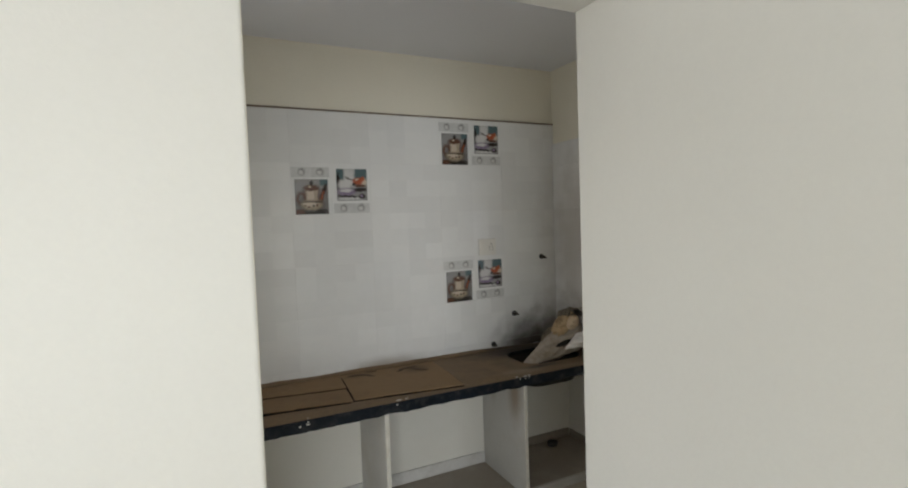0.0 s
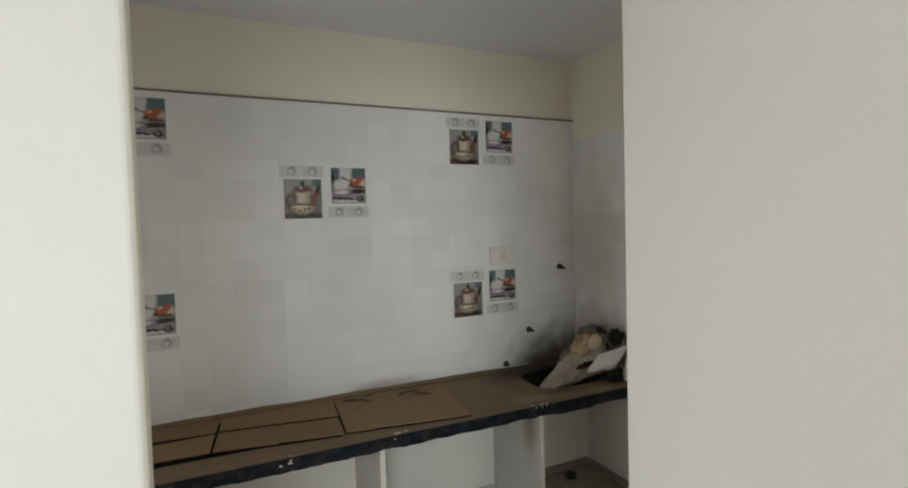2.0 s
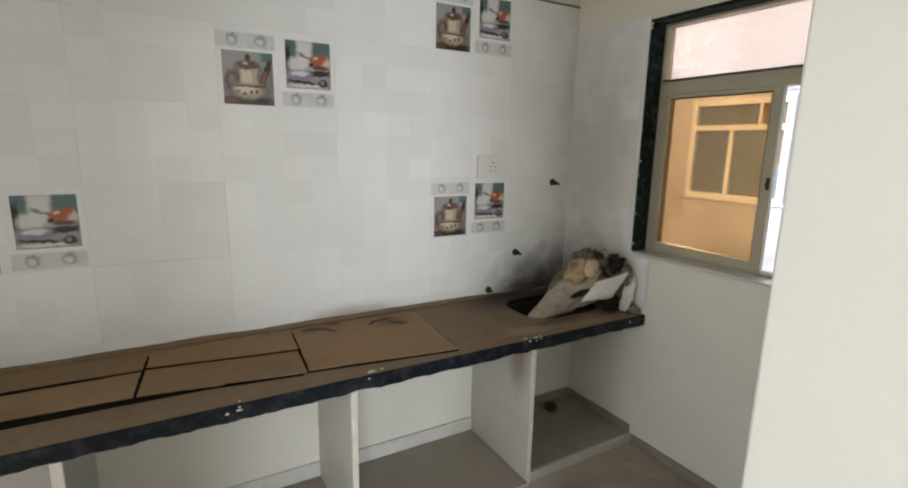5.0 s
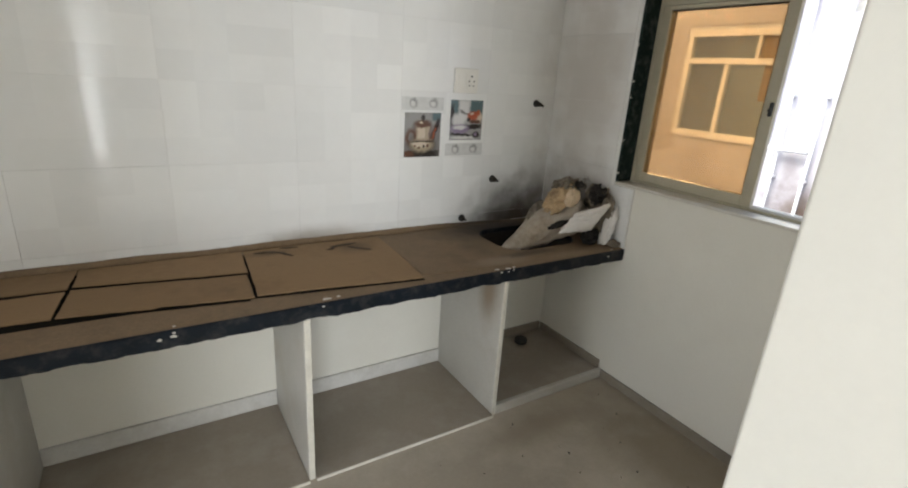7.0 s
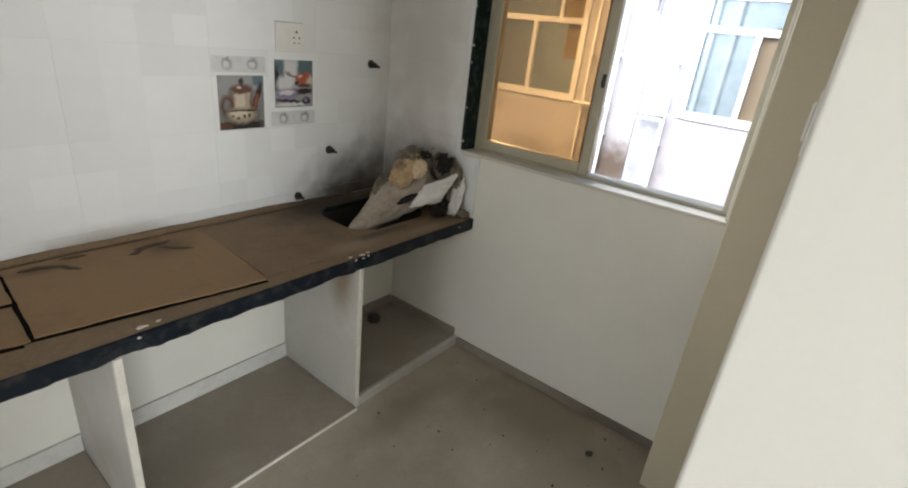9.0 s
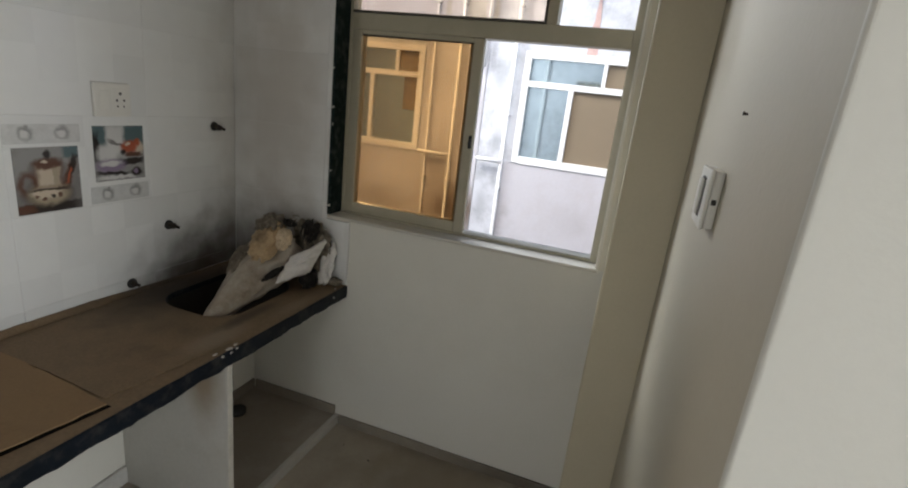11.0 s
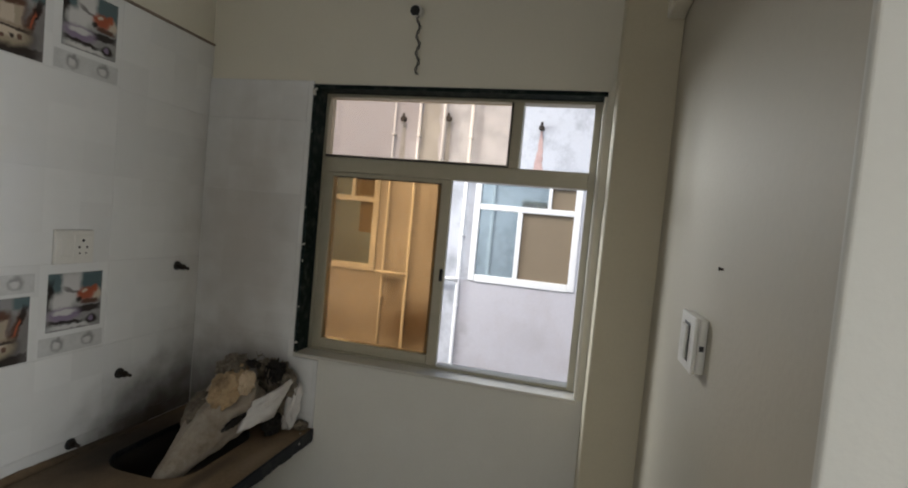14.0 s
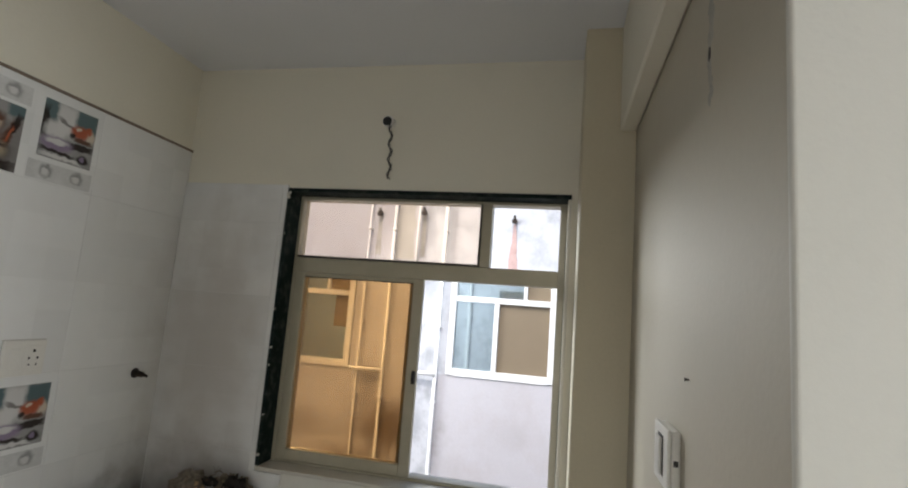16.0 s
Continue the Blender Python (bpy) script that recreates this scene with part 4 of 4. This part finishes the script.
sack = empty("crumpled_sack", (1.92, 2.2, CT), "crumpled dirty beige sack with burnt black rags over the sink", "sack")
under(sack,
      bag("sack_body", SACK, (1.575, 2.215, 0.665), (2.02, 2.205, 0.872), 0.022, 0.118, 1.3),
      draped("plastic_sheet", FILM, [(1.800, 2.100, 0.775), (1.965, 2.052, 0.785), (2.062, 2.030, 0.920), (1.895, 2.092, 0.868)], 0.020, 4.4, 0.014, 0.0, 36, 28),
      crumpled("paper", TAN, (1.890, 2.195, 0.912), (0.105, 0.062, 0.050), (0, -30, 10), 8.1, 0.38, 5),
      # thin black crumple added as the shade inside a fold of the sack
      crumpled("burnt_rag_or_fold", RAG, (1.805, 2.105, 0.815), (0.045, 0.010, 0.012), (0, -20, -15), 7.2, 0.8, 4),
      crumpled("paper", PALEPAPER, (1.905, 2.135, 0.930), (0.056, 0.030, 0.036), (0, -20, 25), 3.3, 0.32, 5),
      crumpled("paper", CHAR, (1.955, 2.235, 0.968), (0.080, 0.055, 0.034), (0, -5, 20), 5.2, 0.6, 5),
      crumpled("paper", CHAR, (1.84, 2.28, 0.80), (0.110, 0.05, 0.07), (0, -25, 20), 2.6, 0.25, 5),
      crumpled("burnt_rag_or_fold", RAG, (2.012, 2.085, 0.952), (0.036, 0.030, 0.042), (0, 30, 0), 2.9, 0.9, 5),
      crumpled("burnt_rag_or_fold", RAG, (1.965, 2.150, 0.985), (0.026, 0.026, 0.014), (0, 30, 0), 4.9, 0.9, 4),
      crumpled("burnt_rag_or_fold", RAG, (1.985, 2.065, 0.750), (0.05, 0.030, 0.034), (0, 0, 20), 5.5, 0.8, 5),
      crumpled("charred_scraps", CHAR, (2.055, 2.11, 0.86), (0.030, 0.085, 0.11), (0, 0, 0), 3.8, 0.7),
      crumpled("plastic_sheet", FILM, (2.052, 2.020, 0.80), (0.016, 0.024, 0.085), (12, 8, 20), 6.1, 0.9, 5),
      crumpled("scrap", CHAR, (2.062, 1.985, 0.730), (0.026, 0.032, 0.018), (0, 0, 0), 8.8, 0.6, 4),
      burnt_threads())

# ---- pipes, socket, switch, wire ----
def pipe_nipple(x, z, length, lean):
    e = empty("water_pipe_nipple", (x, 2.55, z), "short dark rusty water pipe end sticking out of the tiles", "pipe", "water points over the sink")
    bm = bmesh.new()
    add_tube(bm, [(0, 0.0, 0), (0, -length, lean * length)], 0.0085, 12)
    add_tube(bm, [(0, -length * 0.55, lean * length * 0.55), (0, -length * 0.85, lean * length * 0.85)], 0.013, 6)
    body = mesh_object("pipe_end", bm, IRON, smooth=False)
    bm = bmesh.new()
    add_tube(bm, [(0, -0.0, 0), (0, -0.004, 0)], 0.019, 16)
    ring = mesh_object("collar", bm, SHADOWGAP)
    bm = bmesh.new()
    add_tube(bm, [(0.0, -length, lean * length), (0.010, -length - 0.012, lean * length - 0.006)], 0.006, 8)
    plug = mesh_object("plug", bm, IRON)
    for o in (body, ring, plug):
        o.parent = e


pipe_nipple(1.970, 1.332, 0.04, -0.1)
pipe_nipple(1.728, 0.947, 0.035, 0.0)
pipe_nipple(1.555, 0.751, 0.02, 0.0)

SD = -0.008
socket = empty("socket_plate", (1.526, 2.55, 1.43 + SD), "white plastic switched power socket on the tiles", "socket")
under(socket, box("plate", (1.462, 2.5385, 1.376 + SD), (1.590, 2.5495, 1.485 + SD), WHITE, bevel=0.003, segments=2),
      box("back_box", (1.461, 2.5488, 1.375 + SD), (1.592, 2.5499, 1.487 + SD), SLAB),
      box("module", (1.522, 2.5365, 1.392 + SD), (1.580, 2.5388, 1.469 + SD), WHITE, bevel=0.0015),
      box("rocker", (1.478, 2.5350, 1.400 + SD), (1.510, 2.5388, 1.461 + SD), WHITE, bevel=0.002))
bm = bmesh.new()
for x, z, r in ((1.551, 1.452, 0.005), (1.538, 1.430, 0.004), (1.564, 1.430, 0.004), (1.540, 1.410, 0.003), (1.562, 1.410, 0.003)):
    add_tube(bm, [(x, 2.5368, z + SD), (x, 2.5359, z + SD)], r, 10)
under(socket, mesh_object("pin_hole", bm, SHADOWGAP))

switch = empty("light_switch", (1.29, YS, 1.427), "white plastic light switch on the cream wall", "switch")
under(switch, box("back_box", (1.232, YS + 0.0005, 1.382), (1.348, YS + 0.016, 1.484), WHITE, bevel=0.004, segments=2),
      box("plate", (1.230, YS + 0.0162, 1.380), (1.350, YS + 0.024, 1.486), WHITE, bevel=0.003, segments=2),
      box("rocker", (1.268, YS + 0.0246, 1.400), (1.2885, YS + 0.0315, 1.466), WHITE, bevel=0.003),
      box("rocker", (1.2915, YS + 0.0246, 1.400), (1.312, YS + 0.0305, 1.466), WHITE, bevel=0.003),
      box("gap", (1.265, YS + 0.0232, 1.397), (1.315, YS + 0.0243, 1.469), SHADOWGAP),
      box("knockout", (1.2312, YS + 0.005, 1.425), (1.2322, YS + 0.013, 1.435), SHADOWGAP))
nail = tube("nail", [(1.188, YS - 0.005, 1.58), (1.188, YS + 0.007, 1.581)], 0.002, IRON)
tagged(nail, "small dark nail in the cream wall", "nail")
bm = bmesh.new()
add_tube(bm, [(1.188, YS + 0.005, 1.581), (1.188, YS + 0.007, 1.581)], 0.0032, 10)
h_ = mesh_object("head", bm, IRON)
h_.parent = nail

outlet = empty("ceiling_wire_outlet", (XW, 1.65, 2.405), "white conduit end with a twisted black wire on the wall", "wire")
bm = bmesh.new()
add_tube(bm, [(XW, 1.641, 2.403), (XW - 0.028, 1.641, 2.403)], 0.024, 20)
cup = mesh_object("conduit_cup", bm, WHITE, smooth=False)
bm = bmesh.new()
add_tube(bm, [(XW - 0.0265, 1.645, 2.403), (XW - 0.0300, 1.645, 2.403)], 0.019, 20)
mouth = mesh_object("mouth", bm, RUBBER)
bm = bmesh.new()
for ph in (0, math.pi):
    add_tube(bm, [(XW - 0.028 - 0.004 * math.cos(k * 0.9 + ph), 1.628 - 0.012 * k / 40 + 0.006 * math.sin(k * 0.55) + 0.004 * math.sin(k * 0.9 + ph), 2.388 - 0.225 * k / 40) for k in range(41)], 0.0023, 6)
wire = mesh_object("twisted_wire", bm, RUBBER, smooth=True)
under(outlet, cup, mouth, wire)

stain = empty("wall_stain", (1.077, YS, 2.08), "dark damp streak on the cream wall", "stain", kind="structure")
bm = bmesh.new()
for k in range(26):
    f = k / 25
    x, z = 1.078 + 0.016 * noise.noise((f * 3, 2, 0)) + random.uniform(-0.006, 0.006), 2.20 - 0.17 * f
    w, h = (0.016 - 0.009 * f) * random.uniform(0.4, 1.2), random.uniform(0.006, 0.016)
    bmesh.ops.create_icosphere(bm, subdivisions=2, radius=1, matrix=Matrix.Translation((x, YS, z)) @ Matrix.Diagonal((w, 0.0009, h, 1)))
chip = bmesh.new()
bmesh.ops.create_icosphere(chip, subdivisions=2, radius=1, matrix=Matrix.Translation((1.082, YS, 2.115)) @ Matrix.Diagonal((0.007, 0.0016, 0.016, 1)))
under(stain, mesh_object("chipped_spot", chip, SHADOWGAP))
under(stain, mesh_object("streak", bm, DAMP))
drain = tube("floor_drain", [(1.88, 2.35, 0.05), (1.88, 2.35, 0.072)], 0.035, SHADOWGAP, sides=20)
tagged(drain, "dark plastic drain pipe end under the sink", "drain")
bits = empty("floor_debris", (1.88, 1.09, 0), "small dark crumbs of rubble on the dusty floor", "debris", kind="stuff")
bm = bmesh.new()
for k in range(34):
    x, y, r = (1.885, 1.09, 0.013) if k == 0 else (random.uniform(0.9, 2.06), random.uniform(0.95, 1.9), random.uniform(0.0015, 0.005))
    bmesh.ops.create_icosphere(bm, subdivisions=1, radius=1, matrix=Matrix.Translation((x, y, r * 0.4)) @ Matrix.Rotation(random.uniform(0, 3), 4, "Z") @ Matrix.Diagonal((r * 1.5, r, r * 0.7, 1)))
under(bits, mesh_object("crumbs", bm, SHADOWGAP))

# ---- kitchen window ----
window = empty("window_1", (XW + 0.1, 1.475, WZ0), "beige aluminium sliding window with amber glass, one side open", "window", kind="structure")
FX0, FX1 = XW + 0.075, XW + 0.135  # frame depth


def frame_bar(y0, y1, z0, z1, x0=FX0, x1=FX1):
    return ((x0, y0, z0), (x1, y1, z1))


lining = boxes("stone_lining", [((XW - 0.010, WY1, WZ0 + 0.005), (XW + 0.1495, WY1 + 0.0155, WZ1 + 0.0155)),
                                ((XW - 0.008, WY0 - 0.0115, WZ1), (XW + 0.1495, WY1 - 0.0005, WZ1 + 0.0155))], GREEN, bevel=0.002)
reveal = box("plastered_reveal", (XW - 0.003, WY0 - 0.0115, WZ0 + 0.005), (XW + 0.1495, WY0, WZ1 - 0.0005), LOW, bevel=0.002)
sill = box("sill", (XW - 0.013, WY0 - 0.011, WZ0 - 0.010), (XW + 0.16, WY1 + 0.012, WZ0 + 0.003), MARBLE, bevel=0.003, segments=2)
A0, A1, B0, B1 = WY0 + 0.0005, WY1 - 0.0005, WZ0 + 0.0035, WZ1 - 0.0005
frame_ = boxes("frame", [frame_bar(A0, A0 + 0.026, B0, B1), frame_bar(A1 - 0.014, A1, B0, B1), frame_bar(A0 + 0.0261, A1 - 0.0141, B1 - 0.012, B1), frame_bar(A0 + 0.0261, A1 - 0.0141, B0, B0 + 0.010),
                         frame_bar(A0 + 0.0261, A1 - 0.0141, 1.782, 1.844), frame_bar(1.209, 1.248, 1.8441, B1 - 0.0121)], ALU, bevel=0.002)
tracks = boxes("track", [((FX0 + 0.008 + 0.016 * k, A0 + 0.0262, B0 + 0.0101), (FX0 + 0.011 + 0.016 * k, 1.4655, B0 + 0.020)) for k in range(3)], material("pale_track", (0.62, 0.63, 0.64), 0.35, 0.6))


def sash(name, y0, y1, z0, z1, x0, x1, stile, rail, m_glass, pale=False):
    bm = bmesh.new()
    for a, b in (((x0, y0, z0), (x1, y0 + stile, z1)), ((x0, y1 - stile, z0), (x1, y1, z1)), ((x0, y0 + stile + 0.0001, z0), (x1, y1 - stile - 0.0001, z0 + rail)), ((x0, y0 + stile + 0.0001, z1 - rail * 0.4), (x1, y1 - stile - 0.0001, z1))):
        add_box(bm, a, b, 0.002)
    s = mesh_object(name, bm, ALU)
    xm = (x0 + x1) / 2
    g = box("glass", (xm - 0.002, y0 + stile - 0.004, z0 + rail - 0.004), (xm + 0.002, y1 - stile + 0.004, z1 - rail * 0.4 + 0.003), m_glass)
    gk = boxes("gasket", [((xm - 0.005, y0 + stile, z0 + rail), (xm + 0.005, y0 + stile + 0.003, z1 - rail * 0.4)), ((xm - 0.005, y0 + stile + 0.0031, z1 - rail * 0.4 - 0.003), (xm + 0.005, y1 - stile, z1 - rail * 0.4))], RUBBER)
    return s, g, gk


SZ0, SZ1 = B0 + 0.0105, 1.7815
s1, g1, k1 = sash("sash", 1.466, A1 - 0.0145, SZ0, SZ1, FX0 + 0.002, FX0 + 0.026, 0.042, 0.042, AMBER)
s2, g2, k2 = sash("sash", 1.492, A1 - 0.0165, SZ0, SZ1, FX0 + 0.032, FX0 + 0.056, 0.036, 0.038, glass("amber_glass_behind", (0.94, 0.84, 0.70), film=(0.8, 0.62, 0.36), film_amount=0.1))
fix = box("fixed_glass", (FX0 + 0.028, 1.246, 1.842), (FX0 + 0.032, A1 - 0.012, B1 - 0.010), PALE)
fix.visible_shadow = False
bead = boxes("bead", [frame_bar(1.2481, 1.256, 1.8441, B1 - 0.0121, FX0 - 0.004, FX0 + 0.02), frame_bar(1.2561, A1 - 0.0142, 1.8441, 1.853, FX0 - 0.004, FX0 + 0.02)], material("dark_bead", (0.09, 0.08, 0.065), 0.4, 0.3))
latch = boxes("latch", [((FX0 - 0.010, 1.470, 1.375), (FX0 + 0.0018, 1.482, 1.425)), ((FX0 - 0.022, 1.468, 1.392), (FX0 - 0.0102, 1.480, 1.402))], RUBBER, bevel=0.002)
bm = bmesh.new()
for z, s in ((2.10, 0.011), (2.088, 0.014), (1.93, 0.005), (1.62, 0.006), (1.47, 0.008), (1.40, 0.005), (1.21, 0.007), (1.06, 0.009)):
    m4 = Matrix.Translation((XW - 0.0105, WY1 + random.uniform(0.003, 0.013), z)) @ Matrix.Rotation(random.uniform(0, 3), 4, "X") @ Matrix.Diagonal((0.0015, s * 0.5, s, 1))
    bmesh.ops.create_icosphere(bm, subdivisions=2, radius=1, matrix=m4)
for v in bm.verts:
    v.co.y += 0.003 * noise.noise(v.co * 160)
    v.co.z += 0.005 * noise.noise(v.co * 130 + Vector((3, 1, 7)))
chips = mesh_object("plaster_chip", bm, MARBLE)
under(window, chips, lining, reveal, sill, frame_, tracks, s1, s2, fix, bead)
for child, par in ((g1, s1), (k1, s1), (g2, s2), (k2, s2), (latch, s1)):
    child.parent = par

# ---- building across the shaft ----
FX = 6.1
block = empty("apartment_building", (FX, 2.5, -6), "weathered white apartment building across a narrow shaft", "building")
W1, W2 = (0.97, 2.17, 0.955, 2.145), (3.42, 4.62, 0.925, 2.115)
facade = pierced_wall("wall", FX, FX + 0.22, (-9, 14), (-6, 3.6), [W1, W2], FACADE)
panels = boxes("render_panel", [((FX - 0.012, -9, -5.9), (FX - 0.0005, 2.30, 0.93)), ((FX - 0.012, 2.62, -5.9), (FX - 0.0005, 14, 0.905)), ((FX - 0.010, 2.62, 0.9051), (FX - 0.0005, 3.38, 3.55)), ((FX - 0.010, 3.3801, 2.19), (FX - 0.0005, 9, 3.55)), ((FX - 0.010, 4.66, 0.9051), (FX - 0.0005, 9, 2.1899))], FACADE_LOW)
roof = box("roof", (FX - 0.1, -9, 3.6), (FX + 8, 14, 3.72), FACADE)
rooms = boxes("inner_wall", [((FX + 0.2201, -0.5, 0.2), (FX + 2.6, 0.2, 2.8)), ((FX + 0.2201, 2.9, 0.2), (FX + 2.6, 3.0, 2.8)), ((FX + 0.2201, 5.6, 0.2), (FX + 2.6, 5.7, 2.8)), ((FX + 2.6001, 3.0, 0.2), (FX + 2.7, 5.7, 2.8)), ((FX + 2.6001, -0.5, 0.2), (FX + 2.7, 2.9999, 0.8)), ((FX + 0.2201, -0.5, 0.1), (FX + 2.7, 5.7, 0.1999)), ((FX + 0.2201, -0.5, 2.8001), (FX + 2.7, 5.7, 2.9))], FACADE)
under(block, facade, panels, roof, rooms)


def far_window(w, boards):
    y0, y1, z0, z1 = w
    ym, zt = y0 + (y1 - y0) * 0.53, z0 + (z1 - z0) * 0.70
    X0, X1 = FX - 0.03, FX + 0.06
    bm = bmesh.new()
    t = 0.055
    for a, b in ((y0 - 0.02, y0 + t), (y1 - t, y1 + 0.02)):
        add_box(bm, (X0, a, z0 - 0.02), (X1, b, z1 + 0.02), 0.004)
    for a, b in ((z0 - 0.03, z0 + t), (z1 - t, z1 + 0.02), (zt, zt + t * 1.2)):
        add_box(bm, (X0 + 0.003, y0 + t + 0.001, a), (X1, y1 - t - 0.001, b), 0.004)
    add_box(bm, (X0 + 0.005, ym, z0 + t + 0.001), (X1 - 0.005, ym + t, zt - 0.001), 0.003)
    add_box(bm, (X0 + 0.005, y0 + 0.32, zt + t * 1.2 + 0.001), (X1 - 0.005, y0 + 0.36, z1 - t - 0.001), 0.003)
    f = mesh_object("window", bm, UPVC)
    under(block, f)
    for a, b, c, d, m in boards(y0, y1, z0, z1, ym, zt, t):
        g = box("pane", (FX + 0.012, a, c), (FX + 0.018, b, d), m)
        g.parent = f
        g.matrix_parent_inverse = f.matrix_world.inverted()
    return f


far_window(W1, lambda y0, y1, z0, z1, ym, zt, t: [(y0 + t, ym, z0 + t, zt, BOARD), (y0 + t, y0 + 0.32, zt + t, z1 - t, BOARD), (y0 + 0.36, y1 - t, zt + t, z1 - t, PALEBLUE), (ym + t, y1 - t, z0 + t, zt, PALEBLUE)])
far_window(W2, lambda y0, y1, z0, z1, ym, zt, t: [(y0 + t, y0 + 0.24, z0 + 0.45, zt, BOARD), (y0 + t, y0 + 0.24, z0 + t, z0 + 0.4499, PALEBLUE), (y0 + 0.2401, ym, z0 + t, zt, PALEBLUE), (y0 + t, y0 + 0.32, zt + t, z1 - t, BOARD), (y0 + 0.36, y1 - t, zt + t, z1 - t, PALEBLUE), (ym + t, y1 - t, z0 + t, zt, PALEBLUE)])
pipes = []
for y, z0, z1, r in ((3.27, -5.9, 3.58, 0.012), (2.95, -5.9, 3.58, 0.018), (2.64, 1.95, 3.58, 0.018), (2.30, -5.9, 3.58, 0.022)):
    p = tube("drain_pipe", [(FX - 0.06, y, z0), (FX - 0.06, y, z1)], r, PVC, sides=12)
    pipes.append(p)
pipes.append(tube("drain_pipe", [(FX - 0.09, 3.36, 0.912), (FX - 0.09, 2.96, 0.912)], 0.022, PVC, sides=12))
pipes.append(tube("drain_pipe", [(FX - 0.09, 2.60, 0.93), (FX - 0.09, 2.30, 0.93)], 0.024, PVC, sides=12))
bm = bmesh.new()
add_box(bm, (-0.028, -0.026, 0), (0.06, 0.026, 0.022), 0.003)
first = mesh_object("pipe_bracket", bm, PVC)
for y in (3.27, 2.95, 2.30):
    for z in (-0.2, 0.6, 1.45, 2.6, 3.3):
        b_ = first if (y, z) == (3.27, -0.2) else new("pipe_bracket", first.data)
        b_.location = (FX - 0.06, y, z)
        pipes.append(b_)
for y, z in ((3.165, 2.81), (2.595, 2.835), (1.486, 2.775)):
    bm = bmesh.new()
    add_tube(bm, [(FX, y, z), (FX - 0.07, y, z - 0.01)], 0.033, 10)
    add_tube(bm, [(FX - 0.04, y, z), (FX - 0.06, y, z + 0.06)], 0.016, 8)
    pipes.append(mesh_object("spout", bm, IRON))


def smear(name, m, y, z0, z1, w0, w1, x=FX - 0.0125):
    """A ragged streak running down the plaster."""
    bm = bmesh.new()
    n = 24
    left, right = [], []
    for k in range(n + 1):
        f = k / n
        w = w0 + (w1 - w0) * f
        z = z1 + (z0 - z1) * f
        left.append(bm.verts.new((x, y - w * (1 + 0.35 * noise.noise((f * 9, y, 1))), z)))
        right.append(bm.verts.new((x, y + w * (1 + 0.35 * noise.noise((f * 9, y, 5))), z)))
    for k in range(n):
        bm.faces.new((left[k], right[k], right[k + 1], left[k + 1]))
    return mesh_object(name, bm, m)


pipes += [smear("rust_streak", WATERMARK, 1.486, 2.16, 2.74, 0.012, 0.06, FX - 0.004), smear("damp_streak", DAMP, 2.82, 2.25, 3.4, 0.10, 0.13),
          smear("damp_streak", DAMP, 3.16, 2.3, 2.83, 0.02, 0.035), smear("damp_streak", DAMP, 2.587, 2.3, 2.85, 0.02, 0.03)]
under(block, *pipes)
structure(box("ground", (-300, -300, -6.3), (300, 300, -6.2), GROUND), "bare ground at the foot of the buildings")

# ---- outside of this building, mirrored in the windows across the shaft ----
OX = XW + 0.1505
structure(pierced_wall("wall_outside", OX, OX + 0.012, (-9, 14), (-6.2, H + 0.14), [(WY0 - 0.03, WY1 + 0.03, WZ0 - 0.03, WZ1 + 0.03)], FACADE), "weathered white outer wall of this building")
for y in (2.62, 2.95):
    tagged(tube("drain_pipe", [(OX + 0.05, y, -6.2), (OX + 0.05, y, 2.7)], 0.03, PVC, sides=12), "white plastic drain pipe down the outer wall", "pipe", "drain pipes outside")
